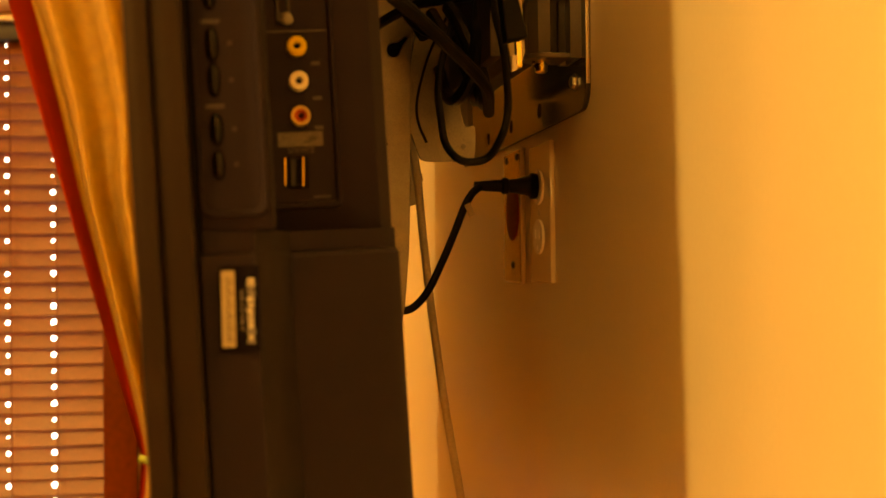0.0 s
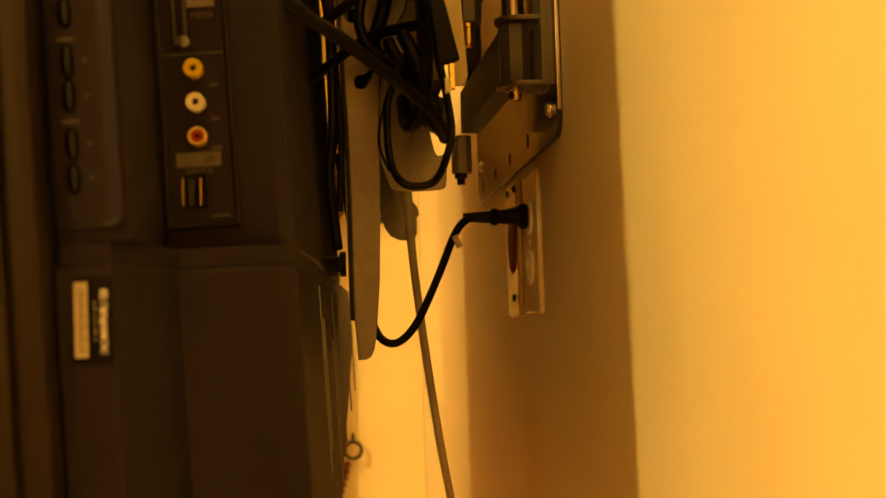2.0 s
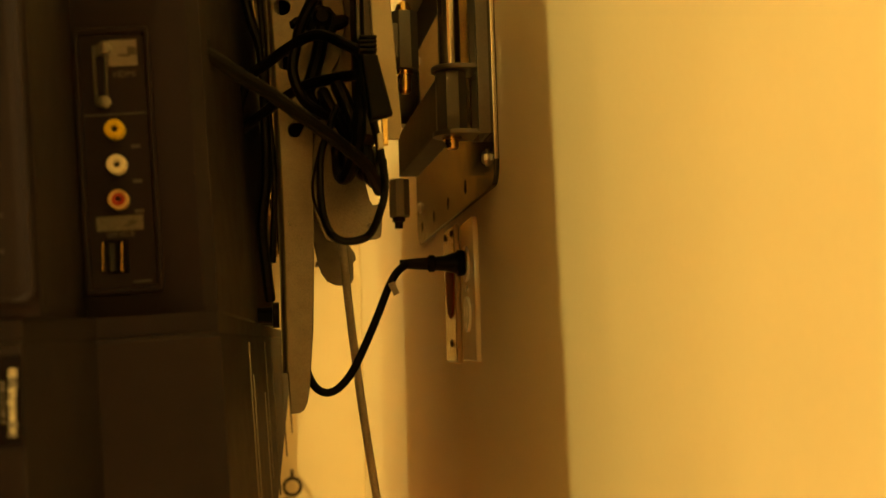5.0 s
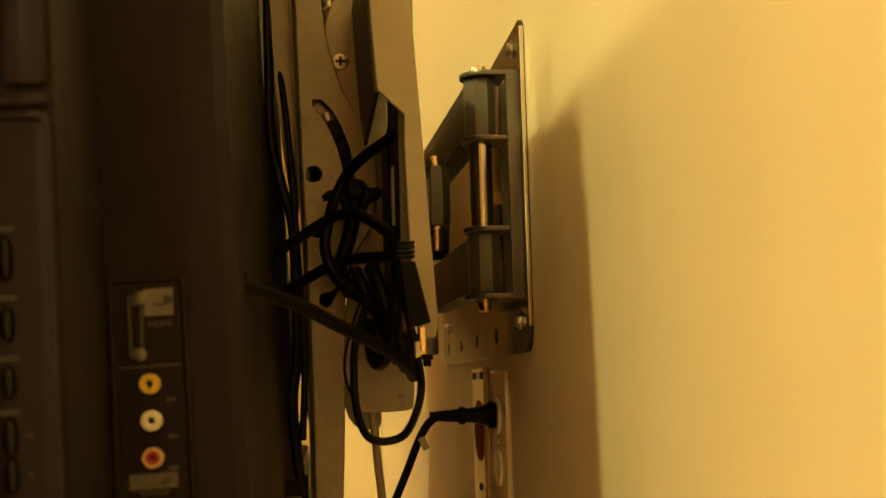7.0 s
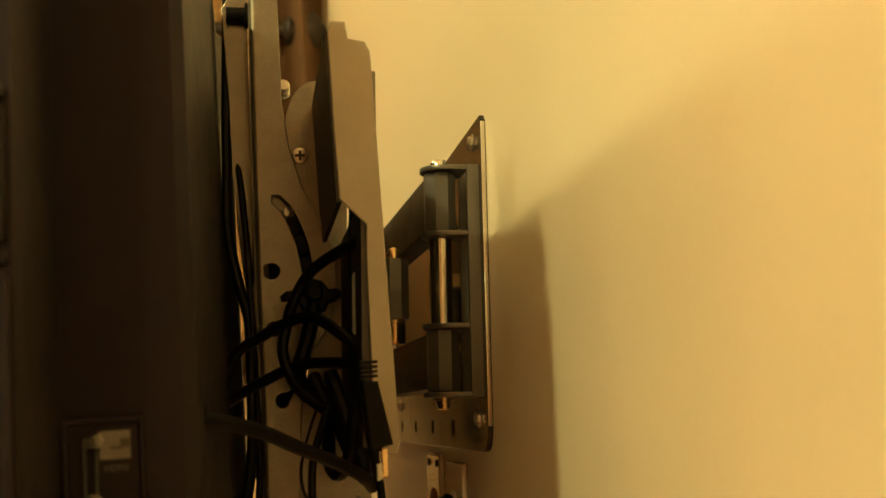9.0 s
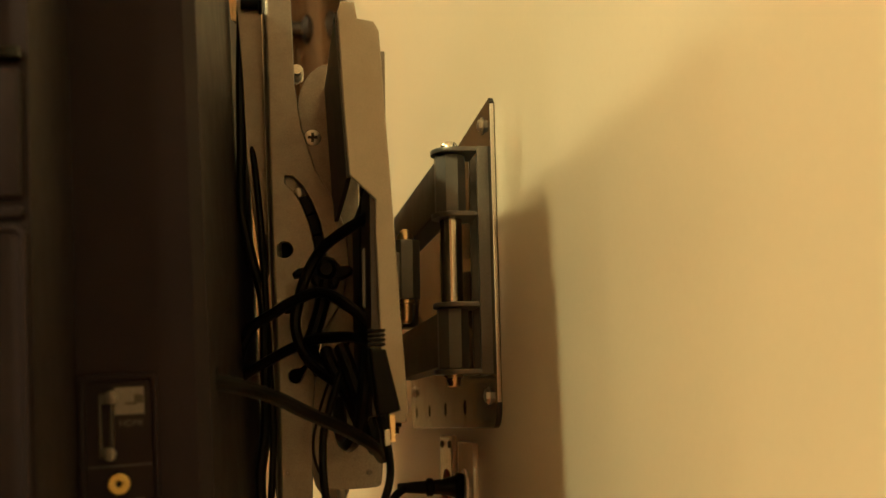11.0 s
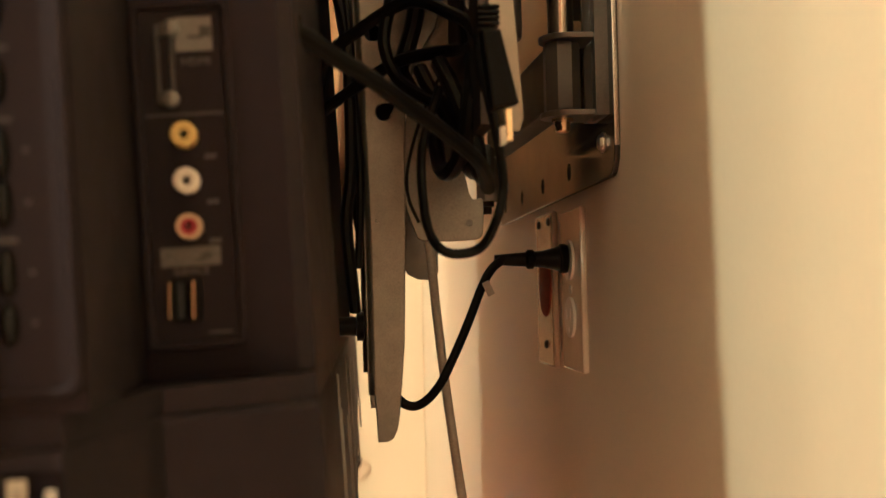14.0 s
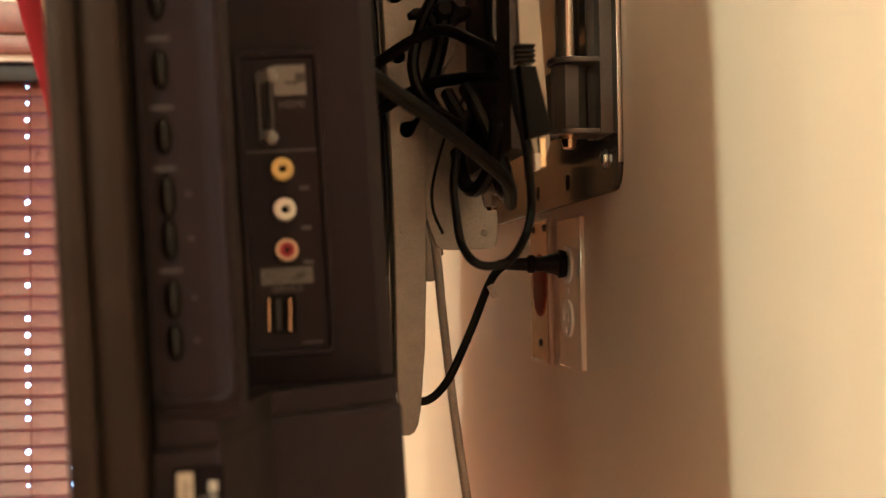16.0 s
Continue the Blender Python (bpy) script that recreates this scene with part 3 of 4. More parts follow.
# head plate: a folded channel whose end cover faces the room's near side
head_out = [(-0.1152, 1.652), (-0.1132, 1.6575), (-0.1057, 1.6575), (-0.1042, 1.648), (-0.0952, 1.6465), (-0.0922, 1.641), (-0.0792, 1.4325), (-0.0812, 1.4265), (-0.0877, 1.4265), (-0.0932, 1.462), (-0.0955, 1.53), (-0.0952, 1.546), (-0.1092, 1.5595), (-0.1122, 1.597)]
head = part("head_plate", plate_xz(head_out, (), 0.500, 0.0026, 0.0009), BEIGE, mount, "tall beige folded end of the head plate")
part("head_web", join(slab([(1.5585, 0.5015), (1.652, 0.5015), (1.652, 0.93), (1.5585, 0.93)], (), 0.0026, Matrix(((-0.0638, 0, 1, -0.0098), (0, 1, 0, 0), (1, 0, 0, 0), (0, 0, 0, 1)))),
                      box(-0.0982, -0.0918, 0.5015, 0.93, 1.43, 1.560, 0.0005)), IRON, mount)
part("head_flange", beam((-0.0885, 0.53), (-0.0885, 0.92), 0.0022, 1.60, 1.64), TAUPE, mount)
part("bolt_end", join(lathe([(0, 0.0046), (0.012, 0.0046), (0.0125, 0.0036), (0.015, 0.0034)], (-0.1345, 0.690, 1.6735), (0, -1, 0), 14), lathe([(0, 0.0058), (0.003, 0.0058)], (-0.1345, 0.693, 1.6735), (0, -1, 0), 6)), TIN, mount, "threaded steel bolt end")
part("clamp_strip", plate_xz(rounded(-0.1000, -0.0932, 1.4905, 1.5265, 0.0032), [rounded(-0.0978, -0.0957, 1.4930, 1.5235, 0.0010)], 0.540, 0.0016, 0.0004), HINGE, mount, "bright steel slotted strip")

# tilt brackets behind the hook rails
TILT = [(-0.1345, 1.636), (-0.1325, 1.650), (-0.127, 1.661), (-0.118, 1.668), (-0.107, 1.668), (-0.097, 1.664), (-0.094, 1.60), (-0.094, 1.46), (-0.088, 1.412), (-0.0805, 1.409), (-0.0805, 1.392), (-0.0845, 1.386), (-0.1145, 1.3855), (-0.120, 1.392), (-0.1255, 1.41), (-0.127, 1.43), (-0.1225, 1.46), (-0.116, 1.50), (-0.113, 1.545), (-0.118, 1.58), (-0.127, 1.605)]
# hook rail: plate with the bulge, curved slot and holes
RAIL = [(-0.1560, 1.738), (-0.1405, 1.738), (-0.1385, 1.70), (-0.1365, 1.651), (-0.132, 1.622), (-0.123, 1.594), (-0.109, 1.569), (-0.103, 1.553), (-0.101, 1.53), (-0.106, 1.505), (-0.117, 1.488), (-0.1235, 1.472), (-0.1245, 1.440), (-0.1255, 1.375), (-0.127, 1.327), (-0.1290, 1.303), (-0.1302, 1.289), (-0.1318, 1.2805), (-0.1340, 1.2760), (-0.1370, 1.2742), (-0.1425, 1.274), (-0.1440, 1.30), (-0.1450, 1.40), (-0.1475, 1.48), (-0.1500, 1.54), (-0.1530, 1.63)]
ARC = [(-0.1405, 1.5865), (-0.134, 1.580), (-0.1285, 1.570), (-0.1235, 1.557), (-0.1205, 1.543), (-0.119, 1.528)]


def band(pts, half):
    left, right = [], []
    for i, p in enumerate(pts):
        a, b = pts[max(i - 1, 0)], pts[min(i + 1, len(pts) - 1)]
        d = Vector((b[0] - a[0], b[1] - a[1])).normalized()
        left.append((p[0] - d.y * half, p[1] + d.x * half))
        right.append((p[0] + d.y * half, p[1] - d.x * half))
    d = Vector((pts[0][0] - pts[1][0], pts[0][1] - pts[1][1])).normalized() * half
    tip = [(pts[0][0] + d.x, pts[0][1] + d.y)]
    return tip + left + right[::-1]


TEAR = [(-0.1250, 1.4700), (-0.1285, 1.4665), (-0.1330, 1.4630)] + [(-0.1362 + 0.0042 * math.cos(radians(a)), 1.4578 + 0.0048 * math.sin(radians(a))) for a in range(100, 340, 30)] + [(-0.1300, 1.4610), (-0.1262, 1.4665)]
HOLES = [band(ARC, 0.0034), disc(-0.1432, 1.5395, 0.0052), disc(-0.1415, 1.5025, 0.0048), TEAR]


def soft2d(pts, n=4):
    """The outline with its corners rounded off."""
    out = []
    for i in range(len(pts)):
        a, b, c, d = (Vector(pts[(i + k) % len(pts)]) for k in (-1, 0, 1, 2))
        for j in range(n):
            t = j / n
            q = 0.5 * (2 * b + (c - a) * t + (2 * a - 5 * b + 4 * c - d) * t * t + (3 * b - a - 3 * c + d) * t ** 3)
            lin = b + (c - b) * t
            out.append(tuple(lin + (q - lin) * 0.8))
    return out


def bracket_pair(y):
    tb = part("tilt_bracket", plate_xz(soft2d(TILT), [disc(-0.0885, 1.3955, 0.0016)], y + 0.0075, 0.0024, 0.0006), TAUPE, mount, "taupe speckled tilt bracket")
    part("screw", lathe([(0, 0.0056), (0.0010, 0.0052), (0.0014, 0.0036)], (-0.1245, y + 0.0062, 1.6172), (0, -1, 0), 20), TIN, tb, "cross-head screw")
    for w, h in ((0.0064, 0.0019), (0.0019, 0.0064)):
        part("cross_slot", box(-0.1245 - w / 2, -0.1245 + w / 2, y + 0.0044, y + 0.0049, 1.6172 - h / 2, 1.6172 + h / 2), IRON, tb)
    part("screw", lathe([(0, 0.0019), (0.0008, 0.0017)], (-0.0885, y + 0.0062, 1.3955), (0, -1, 0), 12), HINGE, tb)
    return tb


bracket_pair(0.641)


def hook_rail(y, side):
    t = thing("hook_rail", (-0.15, y, 1.27), "taupe speckled steel hook rail bolted to the television back", "mounting rail", "hook rails")
    plate = part("web", plate_xz(RAIL, HOLES, y, 0.0024, 0.0007), TAUPE, t)
    lip = [(-0.1590, 1.736), (-0.1562, 1.63), (-0.1532, 1.54), (-0.1507, 1.48), (-0.1482, 1.40), (-0.1472, 1.30)]
    bm = bmesh.new()
    rows = []
    for x, z in lip:
        rows.append([bm.verts.new((x + dx, y + dy, z)) for dx, dy in ((0, 0.001), (0.0022, 0.001), (0.0022, 0.022 * side + 0.001), (0, 0.022 * side + 0.001))])
    for a, b in zip(rows, rows[1:]):
        for i in range(4):
            bm.faces.new((a[i], a[(i + 1) % 4], b[(i + 1) % 4], b[i]))
    bm.faces.new(rows[0])
    bm.faces.new(rows[-1])
    bmesh.ops.recalc_face_normals(bm, faces=bm.faces[:])
    part("flange", bm, TAUPE, t)
    part("fold", tube([(x + 0.0040, y + 0.0030, z) for x, z in lip], 0.0042, 16), TAUPE, t)
    part("side_strip", plate_xz([(-0.1765, 1.722), (-0.1720, 1.730), (-0.1600, 1.734), (-0.1562, 1.63), (-0.1540, 1.56), (-0.1570, 1.530), (-0.1625, 1.56), (-0.1690, 1.61), (-0.1712, 1.66)], (), y + 0.024, 0.002, 0.0005), TAUPE, t)
    part("inner_web", plate_xz([(-0.1545, 1.62), (-0.136, 1.62), (-0.113, 1.57), (-0.112, 1.52), (-0.126, 1.445), (-0.1485, 1.445), (-0.150, 1.50)], (), y + 0.019, 0.002, 0.0005), SEAM, t)
    return t


rail = hook_rail(0.639, 1)
hook_rail(0.836, 1)
# toothed strip inside the slot
teeth = [box(-0.0034, 0.0034, 0.6402, 0.6425, -0.0062, 0.0062, 0.0006, pose(x, 0, z, 0, a, 0)) for (x, z), a in zip(ARC[2:], (-22, -17, -10, -6))]
part("slot_teeth", join(*teeth), CORD, rail, "black toothed plastic strip")
for z in (1.338, 1.716):
    part("standoff", join(lathe([(0, 0.0055), (0.012, 0.0055), (0.0125, 0.0085), (0.0165, 0.0085)], (-0.1655 - (z - 1.338) * 0.02, 0.658, z), (1, 0, 0), 16)), CORD, rail, "black spacer bolt")
part("slot_backing", plate_xz([(-0.1470, 1.5680), (-0.1290, 1.5680), (-0.1265, 1.5760), (-0.1330, 1.5950), (-0.1430, 1.5960), (-0.1480, 1.5900)], (), 0.6455, 0.0016, 0.0003), TAUPE, rail)
part("slot_screw", lathe([(0, 0.0034), (0.0012, 0.0030), (0.0018, 0.0015)], (-0.1335, 0.6440, 1.5790), (0, -1, 0), 14), TIN, rail, "small steel screw in the slot")
knob = thing("tilt_knob", (-0.118, 0.600, 1.521), "black plastic wing knob clamping the tilt slot", "knob")
wing = [(-0.1375, 1.5165), (-0.1385, 1.5195), (-0.1350, 1.5225), (-0.1290, 1.5235), (-0.1250, 1.5280), (-0.1190, 1.5305), (-0.1130, 1.5290), (-0.1090, 1.5240),
        (-0.1040, 1.5245), (-0.1010, 1.5225), (-0.1015, 1.5190), (-0.1050, 1.5165), (-0.1090, 1.5150), (-0.1110, 1.5105), (-0.1170, 1.5085), (-0.1240, 1.5095), (-0.1275, 1.5150), (-0.1330, 1.5170)]
part("grip", plate_xz(wing, (), 0.604, 0.010, 0.002), CORD, knob)
part("hub", lathe([(0, 0.0065), (0.004, 0.006), (0.0055, 0.0038)], (-0.118, 0.598, 1.521), (0, -1, 0), 18), CORD, knob)
part("stem", lathe([(0, 0.004), (0.03, 0.004)], (-0.118, 0.61, 1.521), (0, 1, 0), 12), IRON, knob)

# ---- cables behind the television ----
CABLES = (
    ("video_cable", "thick dark grey video cable drooping from the television", 0.0035, CABLEGREY, [(-0.182, 0.368, 1.4450), (-0.172, 0.392, 1.4447), (-0.161, 0.42, 1.443), (-0.148, 0.44, 1.439), (-0.133, 0.46, 1.432), (-0.114, 0.49, 1.424), (-0.097, 0.52, 1.415), (-0.088, 0.56, 1.407)]),
    ("looped_cable", "thin black cable looped round the tilt knob", 0.0034, CORD, [(-0.090, 0.532, 1.535), (-0.094, 0.53, 1.543), (-0.101, 0.54, 1.541), (-0.113, 0.56, 1.536), (-0.123, 0.58, 1.529), (-0.131, 0.585, 1.514), (-0.135, 0.59, 1.5), (-0.137, 0.59, 1.486), (-0.133, 0.59, 1.472), (-0.126, 0.58, 1.461), (-0.112, 0.56, 1.449)]),
    ("crossing_cable", "black cable crossing the mounting rail", 0.0034, CORD, [(-0.172, 0.635, 1.462), (-0.170, 0.62, 1.473), (-0.163, 0.61, 1.487), (-0.151, 0.6, 1.494), (-0.138, 0.59, 1.501), (-0.125, 0.58, 1.505), (-0.116, 0.57, 1.502), (-0.107, 0.56, 1.495), (-0.099, 0.54, 1.485), (-0.094, 0.52, 1.471)]),
    ("crossing_cable", "black cable crossing the mounting rail", 0.0034, CORD, [(-0.170, 0.63, 1.457), (-0.158, 0.62, 1.464), (-0.141, 0.6, 1.472), (-0.128, 0.59, 1.477), (-0.115, 0.58, 1.478), (-0.101, 0.56, 1.476), (-0.094, 0.53, 1.47)]),
    ("hanging_loop", "black cable hanging in a slack loop", 0.0022, CORD, [(-0.112, 0.55, 1.455), (-0.118, 0.54, 1.438), (-0.122, 0.53, 1.425), (-0.123, 0.53, 1.413), (-0.123, 0.52, 1.397), (-0.121, 0.52, 1.385), (-0.117, 0.51, 1.376), (-0.109, 0.51, 1.373), (-0.098, 0.51, 1.376), (-0.092, 0.5, 1.388), (-0.089, 0.5, 1.402), (-0.092, 0.49, 1.419), (-0.096, 0.48, 1.433), (-0.1, 0.48, 1.45), (-0.101, 0.48, 1.465)]),
    ("cable_tie", "flat black strap bundling cables at the knob", 0.0046, CORD, [(-0.118, 0.598, 1.515), (-0.121, 0.6, 1.498), (-0.125, 0.6, 1.484), (-0.128, 0.6, 1.473), (-0.122, 0.59, 1.458)]),
    ("side_cable", "black cable running down behind the rail", 0.0034, CORD, [(-0.173, 0.68, 1.76), (-0.173, 0.67, 1.664), (-0.172, 0.66, 1.614), (-0.171, 0.65, 1.569), (-0.164, 0.64, 1.533), (-0.157, 0.63, 1.506), (-0.155, 0.62, 1.462), (-0.155, 0.62, 1.423), (-0.158, 0.62, 1.395), (-0.156, 0.62, 1.368), (-0.154, 0.63, 1.347)]),
    ("side_cable", "black cable running down behind the rail", 0.0022, CORD, [(-0.171, 0.69, 1.76), (-0.169, 0.68, 1.684), (-0.168, 0.67, 1.636), (-0.163, 0.66, 1.6), (-0.159, 0.65, 1.562), (-0.156, 0.632, 1.522), (-0.153, 0.622, 1.47), (-0.150, 0.622, 1.42), (-0.152, 0.622, 1.37)]),
    ("bundled_cable", "black cable in a tangled bundle", 0.0046, CORD, [(-0.1105, 0.565, 1.470), (-0.107, 0.55, 1.458), (-0.102, 0.54, 1.441), (-0.096, 0.54, 1.425), (-0.094, 0.545, 1.414), (-0.088, 0.57, 1.414), (-0.084, 0.60, 1.43)]),
    ("bundled_cable", "black cable in a tangled bundle", 0.0040, CORD, [(-0.119, 0.58, 1.470), (-0.116, 0.57, 1.460), (-0.109, 0.56, 1.446), (-0.102, 0.55, 1.429), (-0.097, 0.56, 1.417), (-0.090, 0.59, 1.42), (-0.086, 0.62, 1.44)]),
    ("bundled_cable", "black cable in a tangled bundle", 0.0042, CORD, [(-0.096, 0.545, 1.470), (-0.098, 0.54, 1.457), (-0.1, 0.53, 1.443), (-0.102, 0.54, 1.425), (-0.107, 0.555, 1.415), (-0.110, 0.58, 1.42), (-0.110, 0.61, 1.44)]),
    ("thin_wire", "thin black wire hanging beside the bracket", 0.0009, CORD, [(-0.104, 0.6, 1.477), (-0.116, 0.6, 1.453), (-0.122, 0.6, 1.436), (-0.126, 0.6, 1.418), (-0.125, 0.6, 1.405), (-0.12, 0.6, 1.393)]),
    ("strap", "black strap threaded through the head plate", 0.0040, CORD, [(-0.092, 0.57, 1.60), (-0.0945, 0.57, 1.575), (-0.0955, 0.57, 1.54), (-0.0955, 0.57, 1.513), (-0.0975, 0.56, 1.492), (-0.098, 0.55, 1.475)]),
)
for name, label, r, material, pts in CABLES:
    solid(name, tube(pts, r, 10, n=7), material, label, "cable", "cables behind the television")
adapter = thing("cable_plug", (-0.095, 0.46, 1.448), "black moulded cable plug with a gold contact", "plug")
part("body", plate_xz([(-0.1025, 1.463), (-0.0945, 1.4625), (-0.0875, 1.4325), (-0.0985, 1.4295)], (), 0.462, 0.011, 0.0012), CABLEGREY, adapter)
for i in range(4):
    part("strain_rib", box(-0.1035, -0.0945, 0.4575, 0.4665, 1.4645 + i * 0.0023, 1.4658 + i * 0.0023, 0.0004), CORD, adapter)
part("contact", plate_xz([(-0.0932, 1.4305), (-0.0902, 1.4305), (-0.0900, 1.4172), (-0.0925, 1.4168)], (), 0.462, 0.005, 0.0005), BRASS, adapter, "gold plated contact")
part("shell", plate_xz([(-0.0952, 1.4230), (-0.0926, 1.4235), (-0.0924, 1.4160), (-0.0950, 1.4152)], (), 0.4625, 0.0045, 0.0005), COAX, adapter, "pale metal plug shell")

# ---- television ----
tv = thing("television", (-0.21, 0.62, 1.42), "slim black television seen from its edge, hung on the mount", "television")
TZ0, TZ1, TY0, TY1 = 1.07, 1.803, 0.243, 1.42
part("bezel", join(box(-0.2625, -0.2548, TY0, TY0 + 0.03, TZ0, TZ1, 0.0022), box(-0.2625, -0.2525, TY1 - 0.03, TY1, TZ0, TZ1, 0.003),
                   box(-0.2620, -0.2527, TY0 + 0.02, TY1 - 0.02, TZ0, TZ0 + 0.04, 0.003), box(-0.2620, -0.2527, TY0 + 0.02, TY1 - 0.02, TZ1 - 0.03, TZ1, 0.003)), BEZEL, tv, "dark reddish black plastic bezel")
part("rear_frame", box(-0.2546, -0.2450, TY0 + 0.0035, TY0 + 0.030, TZ0 + 0.003, TZ1 - 0.020, 0.0009), FRAME, tv, "black frame behind the bezel")
part("screen", box(-0.2605, -0.2560, TY0 + 0.028, TY1 - 0.028, TZ0 + 0.035, TZ1 - 0.025), SCREEN, tv, "black glossy screen")
part("seam", box(-0.2530, -0.2430, TY0 + 0.022, TY1 - 0.022, TZ0 + 0.012, TZ1 - 0.012), SEAM, tv, "black recessed seam")
UPPER = [(-0.2440, 0.2660), (-0.2205, 0.2660), (-0.2195, 0.2720), (-0.2220, 0.3540), (-0.1765, 0.3540), (-0.1715, 0.3600), (-0.1675, 0.4400), (-0.1655, 0.52), (-0.1655, 0.715), (-0.1592, 0.735), (-0.1592, 0.9), (-0.1650, 1.0), (-0.1680, 1.30), (-0.2230, 1.405), (-0.2440, 1.405)]
LOWER = [(-0.2440, 0.2620), (-0.2270, 0.2640), (-0.2140, 0.3250), (-0.1760, 0.3400), (-0.1705, 0.3470), (-0.1675, 0.50), (-0.1530, 1.28), (-0.1560, 1.33), (-0.2230, 1.405), (-0.2440, 1.405)]
part("back_cover", prism(UPPER, 1.3300, 1.722, 0.0015), PLASTIC, tv, "textured black plastic back cover")
part("joint", prism([(x * 0.985 - 0.0034, y + 0.004) for x, y in LOWER], 1.319, 1.3305), PLASTIC, tv)
lower = bmesh.new()
rings = []
for z, inset, tuck in ((TZ0 + 0.012, 0.0, 0.048), (1.17, 0.0, 0.030), (1.272, 0.0, 0.0), (1.3205, 0.0, 0.0), (1.3222, 0.0010, 0.0), (1.3228, 0.0026, 0.0)):
    rings.append([lower.verts.new((x - (tuck * (y > 1.2) + inset if x > -0.2 else 0.0), y + inset * (y < 0.4), z)) for x, y in LOWER])
for a, b in zip(rings, rings[1:]):
    for i in range(len(LOWER)):
        lower.faces.new((a[i], a[(i + 1) % len(LOWER)], b[(i + 1) % len(LOWER)], b[i]))
lower.faces.new(rings[0][::-1])
lower.faces.new(rings[-1])
bmesh.ops.recalc_face_normals(lower, faces=lower.faces[:])
part("lower_cover", lower, PLASTIC, tv, "textured black plastic lower cover")
# button strip on the side
strip = part("button_panel", plate_xz(rounded(-0.2432, -0.2215, 1.3345, 1.4915, 0.004), [rounded(-0.2425, -0.2235, 1.3365, 1.4895, 0.003)], 0.2648, 0.0030, 0.0006), PLASTIC, tv)
part("panel_face", box(-0.2428, -0.2232, 0.2652, 0.2668, 1.336, 1.490), PLASTIC_LIT, strip)
for z0, z1 in ((1.4388, 1.4524), (1.4200, 1.4300), (1.4025, 1.4117), (1.3854, 1.3960), (1.3740, 1.3840), (1.3580, 1.3680), (1.3470, 1.3560)):
    part("button", dome(-0.2369, 0.2652, (z0 + z1) / 2, 0.0022, 0.0032, (z1 - z0) / 2 + 0.0007), BUTTON, strip, "glossy black button")
for z in (1.4550, 1.4335, 1.4147, 1.3982, 1.3706):
    part("marking", box(-0.2400, -0.2340, 0.2649, 0.2651, z - 0.0005, z + 0.0005), FAINT, strip, smooth=False)
for z in (1.391, 1.379, 1.363, 1.3515):
    part("marking", box(-0.2318, -0.2306, 0.2649, 0.2651, z - 0.0005, z + 0.0005), FAINT, strip, smooth=False)
part("trim_ledge", box(-0.2436, -0.2222, 0.2622, 0.2700, 1.4935, 1.4970, 0.0008), PLASTIC_LIT, tv)
part("side_block", box(-0.2360, -0.2225, 0.2618, 0.2700, 1.5000, 1.5430, 0.0015), PLASTIC_LIT, tv)
part("trim_ledge", box(-0.2450, -0.2220, 0.2600, 0.2700, 1.5455, 1.5495, 0.0008), GLOSS, tv)
# socket panel
FY = 0.3540
panel = part("socket_panel", plate_xz(rounded(-0.2215, -0.1915, 1.3400, 1.4470, 0.002), [rounded(-0.2190, -0.1935, 1.3425, 1.4445, 0.0015)], FY - 0.0008, 0.0030, 0.0007), PLASTIC, tv)
part("panel_face", box(-0.2188, -0.1937, FY - 0.0006, FY + 0.001, 1.3428, 1.4442), PLASTIC_LIT, panel)
part("divider", box(-0.2185, -0.1940, FY - 0.0010, FY, 1.4114, 1.4121), FAINT, panel)
for z, outer, inner in ((1.4050, YELLOW, HOLE), (1.3910, WHITE, HOLE), (1.3770, REDRING, RED)):
    jack = part("jack", ring(0.0039, 0.0013 if inner is HOLE else 0.0026, (-0.2065, FY - 0.0002, z), (0, -1, 0), 0.0060), outer, panel, {YELLOW: "yellow round socket", WHITE: "white round socket"}.get(outer, "red-centred round socket"))
    if inner is RED:
        part("insert", ring(0.0026, 0.0010, (-0.2065, FY - 0.0002, z), (0, -1, 0), 0.0056), RED, panel)
    part("socket_hole", lathe([(0, 0.0024), (0.0016, 0.0024)], (-0.2065, FY - 0.0006, z), (0, -1, 0), 14), HOLE, panel)
hd = part("video_port", plate_xz(rounded(-0.2138, -0.2084, 1.4150, 1.4395, 0.0008), [rounded(-0.2128, -0.2094, 1.4190, 1.4355, 0.0005)], FY - 0.0016, 0.0024, 0.0003), INK, panel)
for z in (1.4163, 1.4382):
    part("port_screw", lathe([(0, 0.0026), (0.0018, 0.0025), (0.0022, 0.0016)], (-0.2111, FY - 0.0020, z), (0, -1, 0), 14), HINGE, hd, "dull metal port screw")
part("port_tongue", box(-0.2116, -0.2106, FY - 0.0018, FY - 0.0008, 1.4195, 1.4350), HOLE, hd)
tag1 = part("print_block", box(-0.2078, -0.1966, FY - 0.0009, FY - 0.0005, 1.4312, 1.4417), PRINT, panel, "grey printed marking", smooth=False)
part("print_arrow", join(box(-0.2061, -0.2016, FY - 0.0012, FY - 0.0008, 1.4352, 1.4362), box(-0.2026, -0.1991, FY - 0.0012, FY - 0.0008, 1.4359, 1.4392)), INK, tag1, smooth=False)
words("HDMI", 0.0036, (-0.2018, FY - 0.0009, 1.4277), DIMPRINT, panel)
for z in (1.3985, 1.3845, 1.3725):
    part("marking", box(-0.2010, -0.1975, FY - 0.0009, FY - 0.0005, z - 0.0007, z + 0.0007), FAINT, panel, smooth=False)
tag2 = part("print_block", box(-0.2160, -0.1980, FY - 0.0009, FY - 0.0005, 1.3652, 1.3710), DIMPRINT, panel, "grey printed marking", smooth=False)
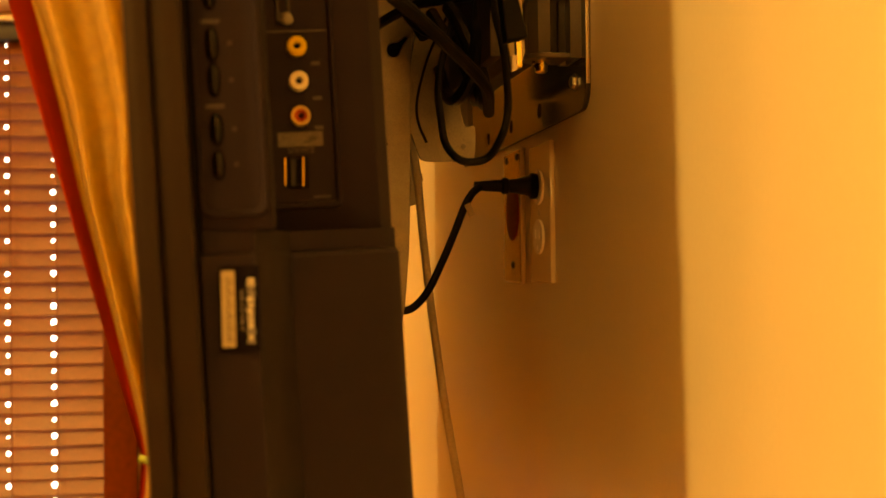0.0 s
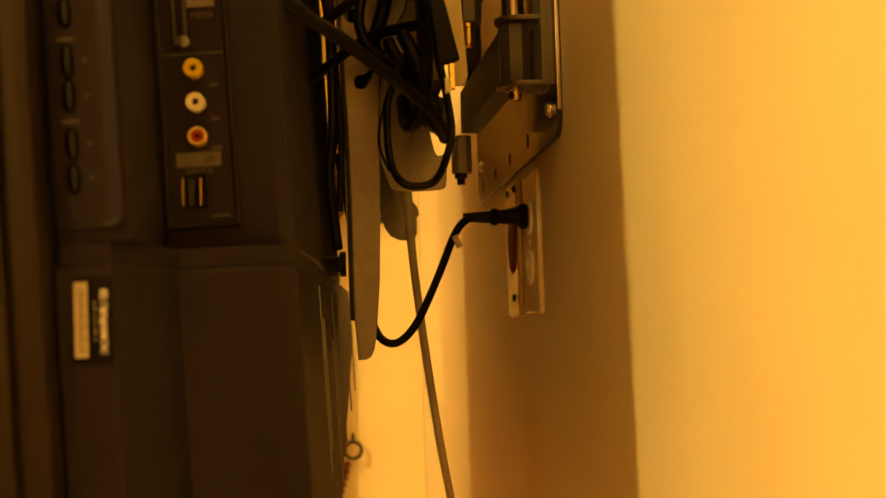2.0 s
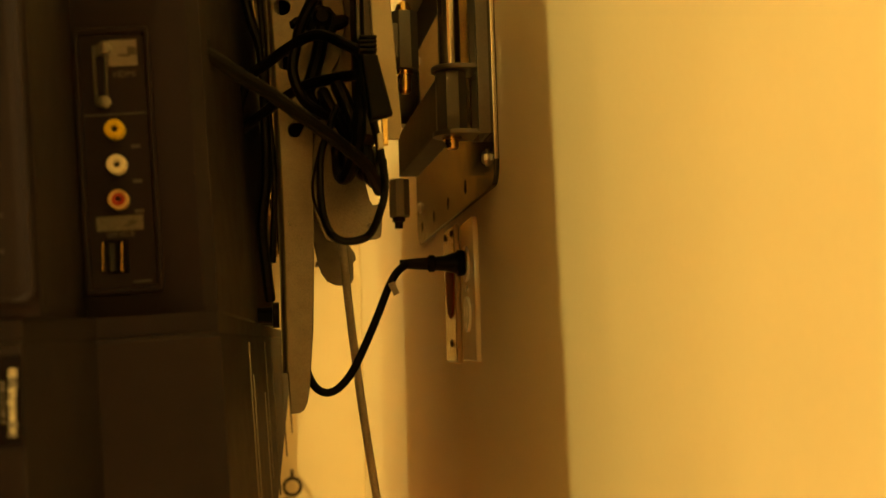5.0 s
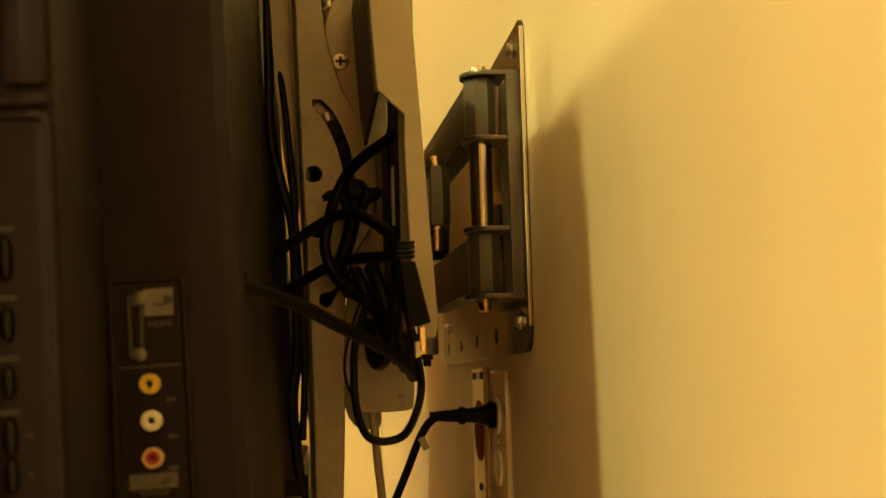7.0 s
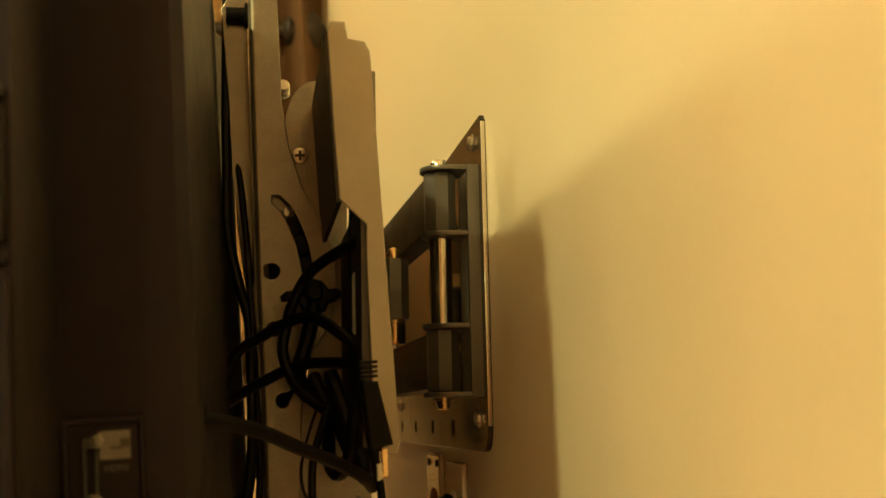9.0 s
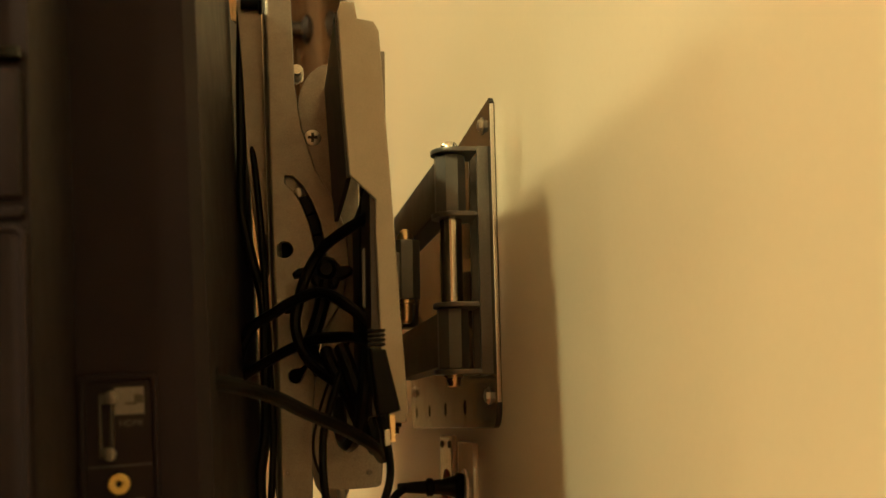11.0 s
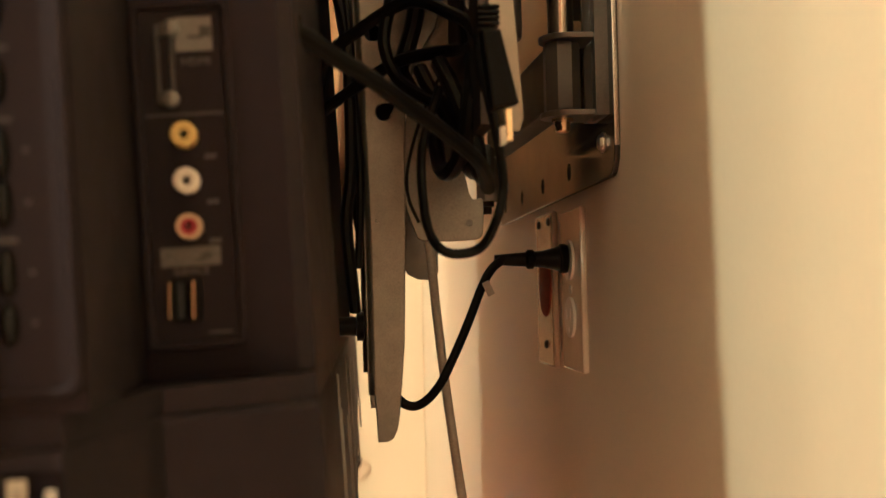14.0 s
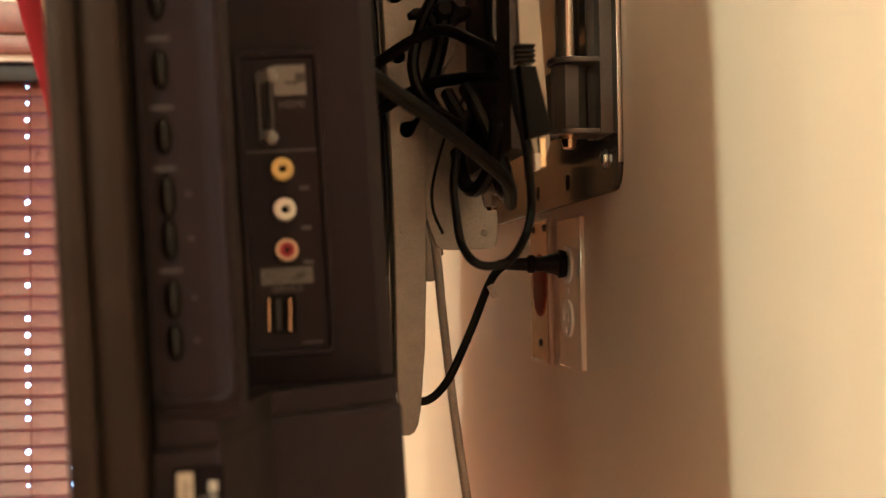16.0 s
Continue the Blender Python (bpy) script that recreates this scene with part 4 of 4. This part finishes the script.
part("print_arrow", join(box(-0.2045, -0.2015, FY - 0.0012, FY - 0.0008, 1.3668, 1.3676), box(-0.2025, -0.1995, FY - 0.0012, FY - 0.0008, 1.3676, 1.3694)), INK, tag2, smooth=False)
words("SERVICE", 0.0030, (-0.2070, FY - 0.0009, 1.3635), DIMPRINT, panel)
usb = part("usb_port", plate_xz([(-0.2128, 1.3485), (-0.2045, 1.3485), (-0.2045, 1.3612), (-0.2128, 1.3612)], [[(-0.2116, 1.3489), (-0.2051, 1.3489), (-0.2051, 1.3608), (-0.2116, 1.3608)]], FY - 0.0016, 0.0024, 0.0002), SEAM, panel, "bright-edged usb socket")
for x in (-0.2124, -0.2052):
    part("shell_edge", box(x, x + 0.0005, FY - 0.0034, FY - 0.0028, 1.3492, 1.3606), BRASS, usb)
part("port_tongue", box(-0.2076, -0.2058, FY - 0.0018, FY - 0.0008, 1.3500, 1.3598), SEAM, usb)
part("port_hole", box(-0.2118, -0.2080, FY - 0.0010, FY - 0.0007, 1.3494, 1.3603), HOLE, usb)
part("marking", box(-0.2030, -0.1960, FY - 0.0009, FY - 0.0005, 1.3442, 1.3450), FAINT, panel, smooth=False)
# model label on the lower cover
LP = pose(-0.2312, 0.2606, 1.3048, 0, 2, 4)
label_plate = part("model_label", box(-0.0078, 0.0050, -0.0004, 0.0004, -0.0138, 0.0138, 0, LP), LABELBLACK, tv, "dark label with a pale barcode strip", smooth=False)
part("label_strip", box(-0.0072, -0.0030, -0.0008, 0.0, -0.0122, 0.0122, 0, LP), PAPER, label_plate, "pale paper strip", smooth=False)
for i in range(17):
    part("bar", box(-0.0058, -0.0036 - 0.0005 * (i % 3), -0.0011, -0.0007, -0.0104 + i * 0.00122, -0.00975 + i * 0.00122, 0, LP), PRINT, label_plate, smooth=False)
rng = random.Random(4)
z = -0.0112
while z < 0.0100:
    w = rng.uniform(0.0006, 0.0022)
    part("label_bar", box(0.0006 + rng.uniform(0, 0.0006), 0.0036 - rng.uniform(0, 0.0010), -0.0008, 0.0, z, z + w, 0, LP), PRINT if rng.random() < 0.4 else PAPER, label_plate, smooth=False)
    z += w + rng.uniform(0.0003, 0.0006)
for i in range(7):
    part("label_bar", box(-0.0012, -0.0002 - rng.uniform(0, 0.0004), -0.0008, 0.0, -0.0068 + i * 0.0019, -0.0068 + i * 0.0019 + rng.uniform(0.0006, 0.0014), 0, LP), PRINT, label_plate, smooth=False)
# thin bright strips imitating streaks of sheen on the glossy back, and the cable grommet
for i, (y, z0, z1) in enumerate(((0.52, 1.215, 1.318), (0.545, 1.225, 1.300), (0.66, 1.19, 1.285), (0.70, 1.225, 1.318), (0.80, 1.20, 1.31), (1.00, 1.21, 1.30), (1.22, 1.215, 1.318))):
    x = -0.1675 + (y - 0.50) * 0.0186
    part("sheen_streak", box(x - 0.0008, x + 0.0007, y - 0.0010, y + 0.0010, z0, z1, 0.0003), HINGE, tv)
part("grommet", lathe([(0, 0.0056), (0.0012, 0.0056), (0.002, 0.0046)], (-0.1715, 0.388, 1.4445), (1, 0, 0), 18), SEAM, tv)
